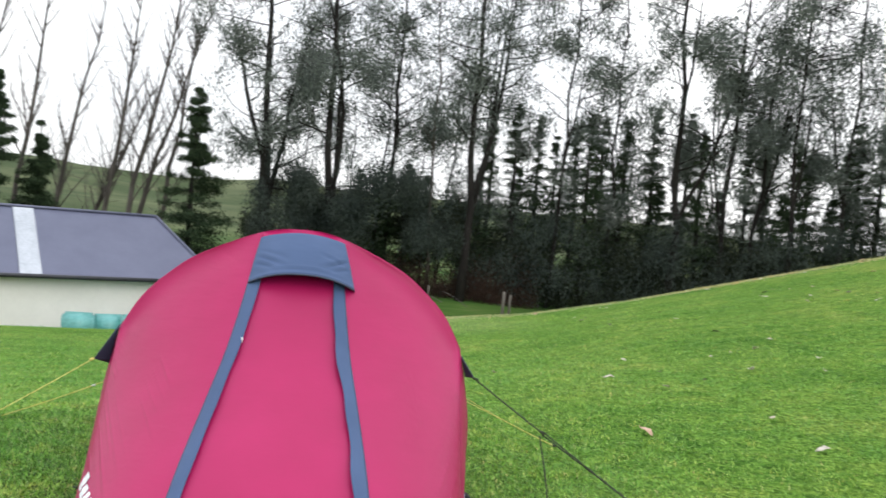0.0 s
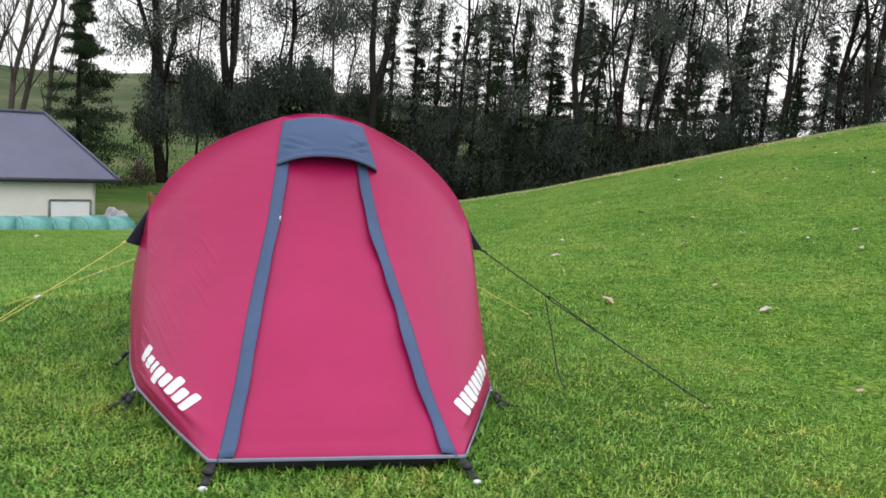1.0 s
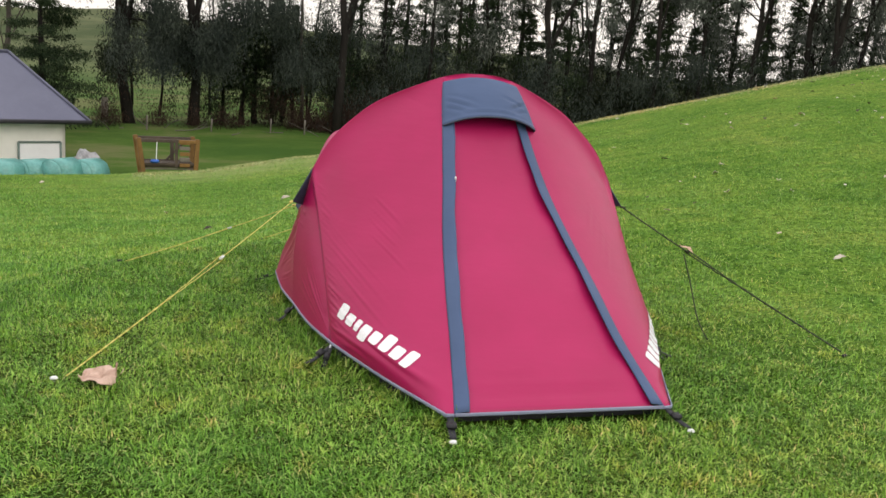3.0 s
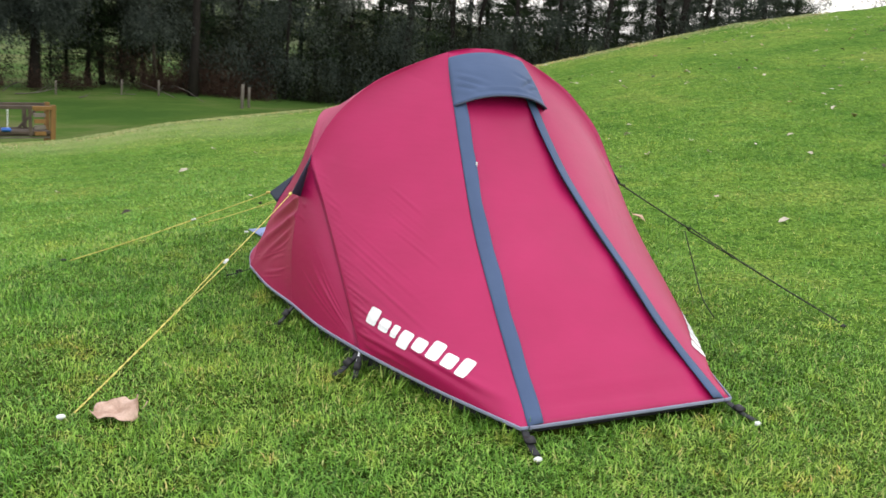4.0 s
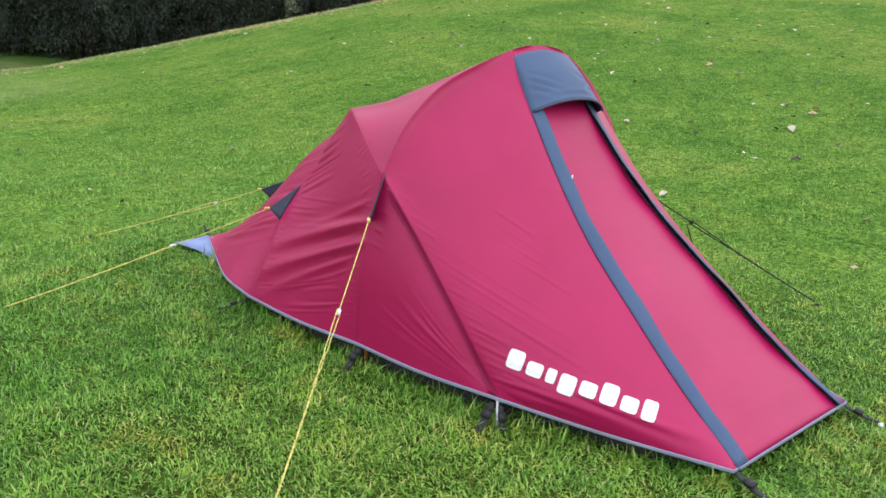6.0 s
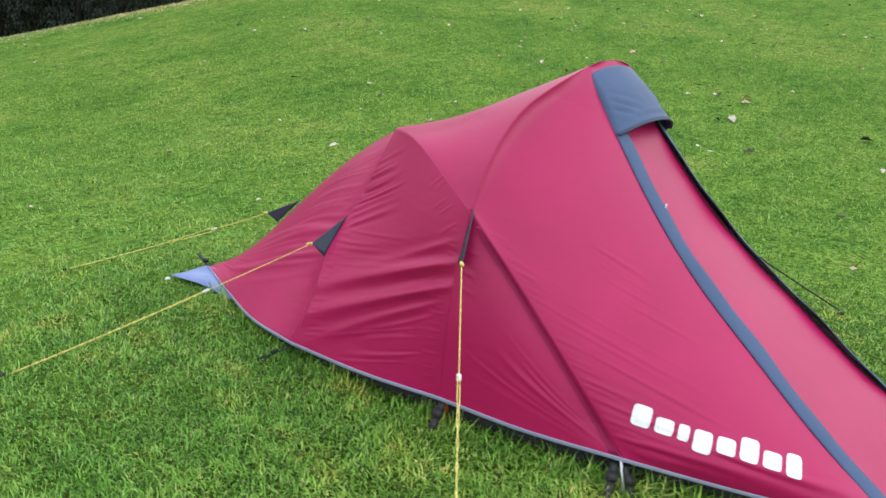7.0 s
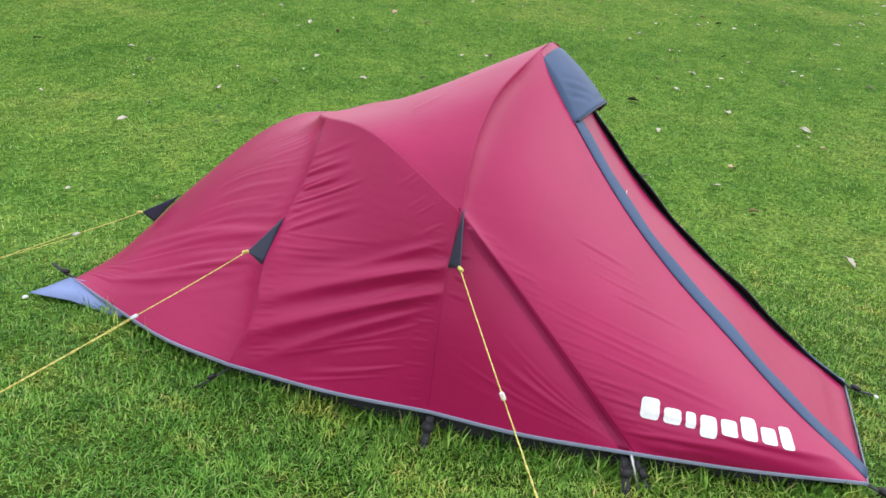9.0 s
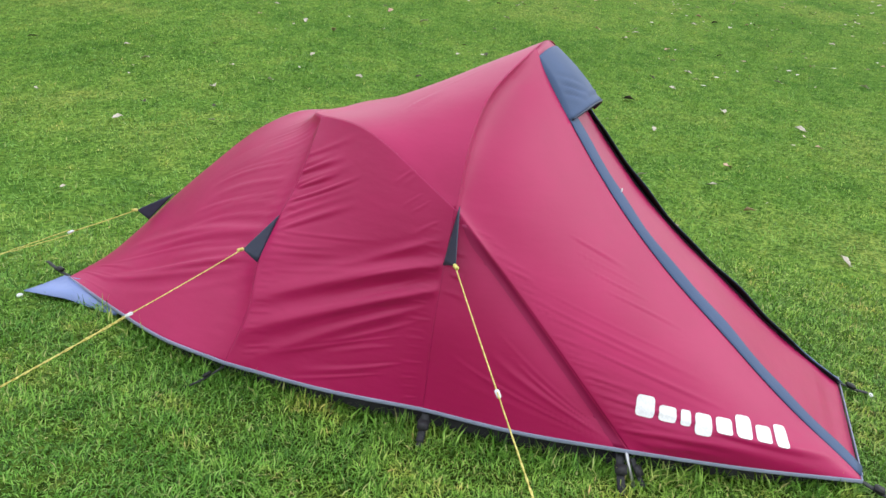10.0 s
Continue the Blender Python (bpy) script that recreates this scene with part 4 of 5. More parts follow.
grass_blades("hem_grass", 60000, (-0.9, 0.9, -0.08, 2.8), 0.075, 0.0048, 13, BLADE, by_hem, "longer grass along the foot of the tent")
grass_blades("outer_grass", 1150000, (-9.0, 17.0, -5.0, 18.0), 0.040, 0.0085, 4, BLADE_FAR, past_near, "short green lawn grass further out", plain=True)


# dry stalks standing along the brow
rng = np.random.default_rng(29)
n = 15000
bearing = rng.uniform(-3.0, 46.0, n)
r = np.interp(bearing, BROW_AZ, BROW_R) + rng.normal(-0.1, 0.45, n)
x, y = EYE_X + r * np.sin(np.radians(bearing)), EYE_Y + r * np.cos(np.radians(bearing))
z, h, w, a = ground_height(x, y) - 0.01, rng.uniform(0.02, 0.055, n), rng.uniform(0.006, 0.014, n), rng.uniform(0, 6.3, n)
lean = rng.normal(0, 0.4, (n, 2)) * h[:, None]
stalks = np.stack([np.stack([x - np.cos(a) * w, y - np.sin(a) * w, z], 1), np.stack([x + np.cos(a) * w, y + np.sin(a) * w, z], 1), np.stack([x + lean[:, 0], y + lean[:, 1], z + h], 1)], 1)
STRAW = blade_material("dry_stalk", (0.0, (0.20, 0.25, 0.09)), (0.5, (0.38, 0.41, 0.20)), (1.0, (0.50, 0.50, 0.30)))


# ---- fallen leaves ----
LEAF_TAN = two_tone("dry_leaf", (0.40, 0.24, 0.16), (0.56, 0.38, 0.28), 14, 90, 0.7, strength=0.4)
LEAF_PALE = two_tone("pale_leaf", (0.38, 0.33, 0.26), (0.58, 0.52, 0.44), 20, 120, 0.7, strength=0.3)
LEAF_DARK = two_tone("dark_leaf", (0.03, 0.026, 0.02), (0.07, 0.05, 0.035), 20, 120, 0.8, strength=0.3)


LEAF_BIG = two_tone("pinkish_dry_leaf", (0.34, 0.20, 0.14), (0.60, 0.43, 0.34), 22, 110, 0.7, strength=0.5)


def leaf_mesh(length, width, curl, seed, mat):
    """A curled dry leaf with a midrib fold and a short stalk."""
    rng = np.random.default_rng(seed)
    n, m = 10, 3
    u = np.linspace(0, 1, n + 1)
    half = width / 2 * np.sin(np.pi * np.clip(u * 0.97 + 0.015, 0, 1)) ** 0.7 * (1 + 0.12 * np.sin(u * 17 + seed))
    g = np.zeros((n + 1, 2 * m + 1, 3))
    for k in range(-m, m + 1):
        t = k / m
        g[:, k + m, 0] = (u - 0.5) * length
        g[:, k + m, 1] = half * t
        g[:, k + m, 2] = curl * (0.5 * np.abs(t) ** 1.5 * half / width * 2 + 0.15 * np.sin(np.pi * u)) + 0.006 * np.sin(u * 9 + t * 3 + seed) * abs(t) * length / 0.17
    bm = sheet(g, 0.0012)
    tube([(length * 0.49, 0, 0.004), (length * 0.62, 0.006, 0.012)], 0.0018, 5, bm)
    me = bpy.data.meshes.new("leaf")
    bm.to_mesh(me)
    bm.free()
    me.materials.append(mat)
    me.polygons.foreach_set("use_smooth", [True] * len(me.polygons))
    return me


def curled_leaf(length, width, mat):
    """A broad dead leaf, flat at one end, its stalk end rolled up."""
    u, t = np.meshgrid(np.linspace(0, 1, 23), np.linspace(-1, 1, 13), indexing="ij")
    half = width / 2 * np.sin(np.pi * (0.07 + 0.86 * u)) ** 0.55 * (1 + 0.10 * np.sin(u * 14 + t * 1.5) + 0.05 * np.sin(u * 31))
    up = ease(0.50, 1.0, u)
    x = (u - 0.5) * length - 0.022 * ease(0.78, 1.0, u)
    y = half * t * (1 - 0.35 * up)
    z = 0.006 + 0.012 * np.abs(t) ** 1.6 * (1 - up) + up * (0.020 + 0.030 * t) + 0.004 * np.sin(u * 11 + t * 4) - 0.005 * np.exp(-((t / 0.12) ** 2)) + 0.010 * np.exp(-(((u - 0.62) / 0.13) ** 2)) * (1 - t * t)
    bm = sheet(np.stack([x, y, z], 2), 0.0012)
    tube([(length * 0.44, 0, 0.024), (length * 0.50, 0.004, 0.034), (length * 0.53, 0.010, 0.045)], 0.0017, 6, bm)
    bmesh.ops.recalc_face_normals(bm, faces=bm.faces)
    return part("fallen_leaf", bm, mat, None)


big = curled_leaf(0.165, 0.095, LEAF_BIG)
lx, ly = -1.455, 0.478
big.matrix_world = Matrix.Translation((lx, ly, ground_z(lx, ly) + 0.022)) @ Euler((radians(14), radians(-4), radians(-34))).to_matrix().to_4x4()
tagged(big, "large curled dry tan leaf lying on the grass", "leaf")

rng = np.random.default_rng(11)
kinds = [leaf_mesh(0.10, 0.055, 0.025, k, m) for k, m in ((1, LEAF_TAN), (2, LEAF_PALE), (5, LEAF_PALE), (7, LEAF_DARK), (9, LEAF_DARK))]
told = [(4.57, 7.42, 4, 0.91), (4.3, 5.86, 1, 0.92), (3.72, 4.75, 1, 1.11), (4.24, 4.5, 2, 0.73), (2.48, 4.75, 1, 0.88), (3.74, 5.62, 2, 0.48),
        (2.98, 4.9, 3, 0.66), (6.3, 1.57, 3, 1.3), (7.22, 1.23, 1, 0.78), (8.27, 1.16, 2, 1.0), (6.44, 0.65, 1, 1.2), (4.32, 0.51, 0, 1.03),
        (3.69, 0.59, 1, 0.77), (3.17, 0.32, 0, 0.79), (6.16, -0.08, 1, 1.16), (2.4, -0.21, 1, 0.98), (1.71, 5.85, 1, 0.76), (-0.14, 4.17, 3, 0.58),
        (-0.06, 4.78, 1, 0.5), (0.9, 3.87, 1, 0.35)]
told_too = [(3.6, 1.09, 1, 0.67), (4.2, 11.75, 2, 0.87), (-0.06, 7.91, 1, 1.25), (-1.02, 4.43, 3, 0.71), (0.52, 7.63, 3, 0.86), (0.74, 10.34, 1, 0.94),
        (2.98, 2.29, 1, 0.84), (6.14, 2.81, 1, 1.3), (1.13, 9.54, 2, 0.74), (2.08, 2.7, 0, 0.96), (4.5, 5.06, 1, 0.85), (3.16, 4.38, 3, 0.53),
        (6.62, 9.14, 1, 0.9), (4.69, 6.37, 1, 0.61), (-3.39, 12.92, 1, 0.81), (5.5, 4.73, 1, 0.7), (3.0, 5.95, 1, 0.58), (4.18, 10.2, 3, 0.86),
        (2.75, 4.14, 1, 0.56)]
spots = told + told_too
while len(spots) < 295:
    a, r = radians(rng.uniform(-22, 88)), rng.uniform(0, 1) ** 0.6 * 20 + 4.5
    x, y = EYE_X + r * math.sin(a), EYE_Y + r * math.cos(a)
    if rng.uniform() < 0.04 + 0.96 * np.clip((x - 1.5) / 8, 0, 1) ** 1.5 and math.hypot(x, y - 1.2) > 4.5:
        spots.append((x, y, (0, 1, 2, 1, 0, 2, 3, 4)[int(rng.integers(0, 8))], rng.uniform(0.45, 1.15)))
for x, y, k, s in spots:
    ob = new("fallen_leaf", kinds[k])
    ob.matrix_world = Matrix.Translation((x, y, ground_z(x, y) + 0.022)) @ Euler((rng.uniform(-0.5, 0.5), rng.uniform(-0.4, 0.4), rng.uniform(0, 6.3))).to_matrix().to_4x4() @ Matrix.Scale(s, 4)
    tagged(ob, ("dry tan", "pale bleached", "pale bleached", "dark damp", "dark damp")[k] + " fallen leaf on the lawn", "leaf", "leaves scattered over the lawn")


# crumbs of leaf and bark strewn over the lawn, thickest up the slope
rng = np.random.default_rng(23)
n = 3600
x, y = rng.uniform(1.0, 19.0, n), rng.uniform(-9.0, 16.0, n)
drift = np.array([noise.noise((p * 0.35, q * 0.35, 2.0)) for p, q in zip(x, y)])
keep = rng.uniform(0, 1, n) < np.clip((x - 0.5) / 13, 0.03, 1) ** 1.6 * np.clip(0.55 + 1.6 * drift, 0.08, 1)
x, y = x[keep], y[keep]
n = len(x)
ln, wd, turn = rng.uniform(0.014, 0.045, n), rng.uniform(0.008, 0.020, n), rng.uniform(0, 6.3, n)
c, d = np.cos(turn), np.sin(turn)
z = ground_height(x, y) + 0.020
corner = [(-1, 0, 0.3), (0, -1, 0.0), (1, 0, 0.6), (0, 1, 0.9)]
litter = np.stack([np.stack([x + u * ln * c - v * wd * d, y + u * ln * d + v * wd * c, z + h * wd], 1) for u, v, h in corner], 1)
LITTER, nt, b = material("leaf_litter", 0.75, 0.0, 0.3)
geo = nt.nodes.new("ShaderNodeNewGeometry")
nt.links.new(ramp(nt, geo.outputs["Random Per Island"], (0.0, (0.03, 0.025, 0.02)), (0.25, (0.10, 0.07, 0.045)), (0.4, (0.40, 0.30, 0.22)), (0.75, (0.46, 0.42, 0.35)), (1.0, (0.66, 0.63, 0.58))), b.inputs["Base Color"])


# ---- trees ----
BARK = two_tone("grey_brown_bark", (0.013, 0.0115, 0.0105), (0.036, 0.032, 0.028), 0.9, 9.0, 0.9, strength=0.6, distance=0.03, stretch=(1, 1, 0.25), spec=0.08)
BARK_PALE = two_tone("pale_bark", (0.060, 0.053, 0.045), (0.12, 0.105, 0.09), 0.9, 9.0, 0.9, strength=0.5, distance=0.02, stretch=(1, 1, 0.25), spec=0.1)


def foliage(name, dark, mid, light):
    m, nt, b = material(name, 0.75, 0.0, 0.05)
    geo = nt.nodes.new("ShaderNodeNewGeometry")
    c = ramp(nt, geo.outputs["Random Per Island"], (0.0, dark), (0.6, mid), (1.0, light))
    big = ramp(nt, noise_node(nt, 0.35, 3.0), (0.3, (0.75, 0.78, 0.8)), (0.7, (1.2, 1.18, 1.1)))
    c = blend(nt, 1.0, c, big, "MULTIPLY")
    nt.links.new(c, b.inputs["Base Color"])
    tr = nt.nodes.new("ShaderNodeBsdfTranslucent")
    nt.links.new(c, tr.inputs["Color"])
    mx = nt.nodes.new("ShaderNodeMixShader")
    mx.inputs["Fac"].default_value = 0.2
    nt.links.new(b.outputs["BSDF"], mx.inputs[1])
    nt.links.new(tr.outputs["BSDF"], mx.inputs[2])
    nt.links.new(mx.outputs["Shader"], nt.nodes["Material Output"].inputs["Surface"])
    return m


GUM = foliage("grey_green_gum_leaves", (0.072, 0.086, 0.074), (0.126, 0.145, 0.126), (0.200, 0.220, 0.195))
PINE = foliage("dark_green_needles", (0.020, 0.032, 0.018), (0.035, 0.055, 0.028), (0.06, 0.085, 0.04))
# darker copy of the gum leaves: shade below the crowns in the colour
GUM_LOW = foliage("shaded_low_gum_leaves", (0.034, 0.045, 0.038), (0.056, 0.070, 0.060), (0.094, 0.110, 0.094))
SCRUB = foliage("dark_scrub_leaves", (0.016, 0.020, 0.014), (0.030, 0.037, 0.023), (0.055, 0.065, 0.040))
BRAMBLE = foliage("brown_bramble", (0.030, 0.020, 0.016), (0.055, 0.034, 0.027), (0.09, 0.062, 0.046))


def leaf_quads(centres, reach, per, length, width, rng, droop=0.85, scale=None):
    """Hanging three-cornered leaves round each centre: arrays of corners for one mesh."""
    n = len(centres) * per
    size = rng.uniform(0.6, 1.45, (len(centres), 1))
    if scale is not None:
        size = size * np.asarray(scale)[:, None]
    size = np.repeat(size, per, 0)
    c = np.repeat(centres, per, 0) + np.clip(rng.normal(0, 1, (n, 3)), -1.9, 1.9) * reach * size
    d = rng.normal(0, 1, (n, 3))
    d[:, 2] = -np.abs(d[:, 2]) - droop * 2
    d /= np.linalg.norm(d, axis=1, keepdims=True)
    s = np.cross(d, rng.normal(0, 1, (n, 3)))
    s /= np.linalg.norm(s, axis=1, keepdims=True) + 1e-9
    ln = length * rng.uniform(0.6, 1.3, n)[:, None]
    wd = width * rng.uniform(0.6, 1.3, n)[:, None]
    return np.stack([c + s * wd / 2, c + d * ln, c - s * wd / 2], 1)


def quads_object(name, q, mat, parent=None, label=""):
    n, k = q.shape[:2]
    me = bpy.data.meshes.new(name)
    me.vertices.add(n * k)
    me.vertices.foreach_set("co", q.ravel())
    me.loops.add(n * k)
    me.loops.foreach_set("vertex_index", np.arange(n * k, dtype=np.int32))
    me.polygons.add(n)
    me.polygons.foreach_set("loop_start", np.arange(0, n * k, k, dtype=np.int32))
    me.update(calc_edges=True)
    me.materials.append(mat)
    ob = new(name, me)
    if parent:
        ob.parent = parent
    if label:
        tagged(ob, label)
    return ob


tagged(quads_object("brow_grass", stalks, STRAW), "dry straw-coloured grass stalks along the brow", "grass", kind="stuff")
tagged(quads_object("leaf_litter", litter, LITTER), "pale and brown crumbs of leaf strewn over the lawn", "leaf litter", kind="stuff")


def at(az, r):
    x, y = EYE_X + r * math.sin(radians(az)), EYE_Y + r * math.cos(radians(az))
    return x, y, ground_z(x, y)


def limb(bm, start, way, length, radius, rng, bend=0.25, steps=6, lift=0.0):
    """One tapering, wandering limb; returns its points."""
    pts, p, d = [Vector(start)], Vector(start), Vector(way).normalized()
    for k in range(steps):
        d = (d + Vector(rng.normal(0, bend, 3)) * 0.5 + Vector((0, 0, lift))).normalized()
        p = p + d * length / steps
        pts.append(p.copy())
    tube(pts, [radius * (1 - 0.8 * k / steps) for k in range(steps + 1)], 3 if radius < 0.03 else 5, bm, closed=False)
    return pts


def gum_tree(az, r, height, girth, lean=(0, 0), forks=(), density=1.0, first=0.3, seed=0, mat=BARK, label="tall grey-green gum tree with a thin drooping crown"):
    """A gum: trunk with forks, limbs and twigs, and hanging leaves."""
    rng = np.random.default_rng(seed + 100)
    x, y, z = at(az, r)
    ob = empty("gum_tree", Matrix.Translation((x, y, z - 0.1)), label, "tree", "gum trees along the field")
    n = 9
    side = Vector((math.cos(radians(az)), -math.sin(radians(az)), 0))
    spine = []
    for k in range(n + 1):
        t = k / n
        spine.append(side * (lean[0] * t * height + rng.normal(0, 0.12) * (t > 0)) + Vector((0, lean[1] * t * height, t * height)))
    bm = tube(spine, [girth * 0.29 * (1.3 if k == 0 else 1) * (1 - 0.86 * k / n) + 0.02 for k in range(n + 1)], 10)
    stems = [spine]
    for at_height, slant, length in forks:
        k = at_height * n
        i = min(int(k), n - 1)
        p = spine[i].lerp(spine[i + 1], k - i)
        pts = limb(bm, p, side * slant * 0.5 + Vector((0, rng.normal(0, 0.15), 1)), length, girth * 0.2, rng, 0.12, 8, 0.10)
        stems.append(pts)
    part("trunk", bm, mat, ob)
    bm = bmesh.new()
    tips = []
    for s, pts in enumerate(stems):
        total = int((20 if s == 0 else 9) * height / 24)
        for k in range(total):
            t = first + (1 - first) * (k + rng.uniform(0, 1)) / total if s == 0 else rng.uniform(0.35, 1)
            f = min(t, 0.999) * (len(pts) - 1)
            p = Vector(pts[int(f)]).lerp(Vector(pts[int(f) + 1]), f - int(f))
            a = rng.uniform(0, 2 * math.pi)
            ln = height * rng.uniform(0.10, 0.22) * (1.15 - 0.5 * t)
            way = Vector((math.cos(a), math.sin(a), rng.uniform(0.1, 0.9)))
            out = limb(bm, p, way, ln, 0.032 + 0.05 * girth * (1 - t), rng, 0.3, 5, 0.02)
            for q in out[2:]:
                tips.append(tuple(q))
                e = limb(bm, q, Vector(rng.normal(0, 1, 3)) + Vector((0, 0, -0.1)), ln * 0.4, 0.012, rng, 0.4, 3, -0.08)
                tips += [tuple(e[-1]), tuple(e[-2])]
    tagged(part("twig_mass", bm, mat, ob), kind="stuff")
    tips = np.array(tips)
    gap = np.array([noise.noise((p[0] * 0.34 + seed * 3.7, p[1] * 0.34, p[2] * 0.30)) for p in tips])
    tips = tips[(rng.uniform(0, 1, len(tips)) < 0.9 * density) & (gap > 0.075)]
    quads_object("crown", leaf_quads(tips, np.array([0.42, 0.42, 0.46]), 70, 0.26, 0.080, rng, 0.6), GUM, ob, "grey-green hanging leaves")
    return ob


def conifer(az, r, height, spread, seed=0, low=0.08, density=1.0, label="dark green conifer with drooping boughs", group="conifers behind the field", leaves=13, ragged=0.0):
    rng = np.random.default_rng(seed + 500)
    x, y, z = at(az, r)
    ob = empty("conifer", Matrix.Translation((x, y, z - 0.1)), label, "tree", group)
    part("trunk", tube([(0, 0, 0), (rng.normal(0, 0.1), 0, height * 0.5), (rng.normal(0, 0.2), 0, height)], [height * 0.017, height * 0.011, 0.015], 8), BARK, ob)
    bm = bmesh.new()
    centres, broad = [], []
    tiers = int(height * 6)
    for k in range(tiers):
        t = min(low + (1 - low) * (k + rng.uniform(-1.5, 1.5)) / tiers, 0.99)
        ln = spread * (1 - t) * rng.uniform(0.6, 1.25) + 0.15
        if rng.uniform() < ragged:
            continue
        for j in range(int(rng.integers(1, 3))):
            a = rng.uniform(0, 2 * math.pi)
            pts = limb(bm, (0, 0, t * height), (math.cos(a), math.sin(a), 0.25 - 0.2 * (1 - t)), ln, 0.03, rng, 0.12, 6, -0.03)
            for q in pts[1:]:
                if rng.uniform() < density:
                    centres.append(tuple(q))
                    broad.append(0.28 + 0.95 * (1 - t))
    tagged(part("twig_mass", bm, BARK, ob), kind="stuff")
    quads_object("crown", leaf_quads(np.array(centres), np.array([0.30, 0.30, 0.17]), int(leaves * 3.2), 0.22, 0.060, rng, 0.35, broad), PINE, ob, "dark green needles")
    return ob


def bare_tree(az, r, height, lean, seed):
    rng = np.random.default_rng(seed + 900)
    x, y, z = at(az, r)
    ob = empty("bare_tree", Matrix.Translation((x, y, z - 0.1)), "leafless slender grey tree with upswept twigs", "tree", "bare trees behind the shed")
    side = Vector((math.cos(radians(az)), -math.sin(radians(az)), 0))
    pts = [side * lean * height * t + Vector((0, 0, height * t)) + Vector(rng.normal(0, 0.1, 3)) * (t > 0) for t in np.linspace(0, 1, 8)]
    part("trunk", tube(pts, [0.21 * (1 - 0.92 * t) + 0.012 for t in np.linspace(0, 1, 8)], 8), BARK_PALE, ob)
    bm = bmesh.new()
    for k in range(30):
        f = rng.uniform(1.3, 6.9)
        p = pts[int(f)].lerp(pts[int(f) + 1], f - int(f))
        a = rng.uniform(0, 2 * math.pi)
        ln = rng.uniform(2.0, 5.5) * (1.2 - f / 9)
        out = limb(bm, p, (math.cos(a) * 0.6, math.sin(a) * 0.6, 1.0), ln, 0.055, rng, 0.12, 5, 0.06)
        for q in out[1:]:
            limb(bm, q, Vector(rng.normal(0, 0.6, 3)) + Vector((0, 0, 0.9)), ln * 0.45, 0.024, rng, 0.15, 3, 0.05)
    tagged(part("twig_mass", bm, BARK_PALE, ob), kind="stuff")
    return ob


gum_tree(-3.2, 60, 27, 1.00, (-0.06, 0), ((0.12, -0.25, 13), (0.16, 0.3, 14), (0.28, -0.9, 11)), 1.0, 0.22, 1)
gum_tree(0.5, 60, 28, 1.00, (-0.03, 0), ((0.16, 0.3, 16), (0.22, 0.45, 15)), 1.0, 0.3, 2)
gum_tree(4.2, 63, 25, 0.55, (0.01, 0), ((0.3, 0.25, 12),), 0.9, 0.3, 3)
gum_tree(7.1, 60, 22, 0.34, (-0.03, 0), (), 0.5, 0.45, 4, BARK_PALE)
gum_tree(9.3, 58, 28, 0.90, (0.0, 0), ((0.20, 0.9, 15), (0.24, 0.35, 15)), 1.0, 0.34, 5)
gum_tree(14.8, 61, 26, 0.39, (0.03, 0), ((0.35, 0.25, 11),), 0.9, 0.35, 6)
gum_tree(18.2, 63, 25, 0.35, (0.0, 0), ((0.35, -0.2, 11),), 0.8, 0.35, 7)
gum_tree(22.3, 60, 28, 0.78, (-0.02, 0), ((0.24, 0.7, 13), (0.3, -0.3, 13)), 1.0, 0.3, 8)
gum_tree(24.9, 61, 27, 0.55, (0.03, 0), ((0.2, -0.2, 15), (0.3, 0.35, 12)), 1.0, 0.3, 9)
gum_tree(26.6, 62, 27, 0.47, (0.05, 0), ((0.25, 0.4, 13),), 0.9, 0.3, 17)
gum_tree(28.9, 60, 26, 0.47, (0.0, 0), ((0.3, 0.3, 13),), 1.0, 0.3, 10)
gum_tree(31.6, 62, 27, 0.47, (0.01, 0), ((0.3, -0.3, 13),), 1.0, 0.3, 11)
gum_tree(34.5, 60, 27, 0.58, (0.02, 0), ((0.25, 0.5, 14),), 1.0, 0.28, 12)
gum_tree(37.4, 61, 28, 0.70, (0.03, 0), ((0.3, 0.3, 13),), 1.0, 0.28, 13)
gum_tree(38.9, 59, 28, 0.86, (0.03, 0), ((0.25, -0.3, 14),), 1.0, 0.28, 14)
gum_tree(40.3, 61, 26, 0.55, (0.02, 0), ((0.3, 0.3, 13),), 1.0, 0.28, 15)
gum_tree(43.5, 60, 27, 0.62, (0.0, 0), ((0.3, -0.3, 13),), 1.0, 0.28, 16)

conifer(-7.9, 57, 12.5, 3.7, 1, 0.05, 0.66, leaves=26, ragged=0.25)
conifer(-16.8, 62, 10.0, 2.4, 2, leaves=20, ragged=0.1)
conifer(-19.2, 60, 13.0, 2.8, 3, leaves=20, ragged=0.1)
for k, (a, r, h, l) in enumerate(((-18.4, 64, 22, 0.09), (-16.6, 66, 19, 0.17), (-14.8, 66, 13, 0.34), (-13.5, 65, 21, 0.10), (-12.3, 64, 22, 0.16), (-12.0, 66, 20, 0.25), (-10.2, 66, 18, 0.12), (-21.0, 66, 20, 0.12))):
    bare_tree(a, r, h, l, k)
rng = np.random.default_rng(77)
for k, a in enumerate(np.arange(2.2, 46.0, 0.95)):
    h = rng.uniform(8.0, 15.0) if a > 10 else rng.uniform(6.0, 9.0)
    conifer(a + rng.uniform(-0.5, 0.5), rng.uniform(61, 70), h, rng.uniform(1.8, 3.0), 20 + k, rng.uniform(0.1, 0.3), 0.45, "slender dark young conifer in the tree belt", "young conifers in the tree belt", 9, 0.15)
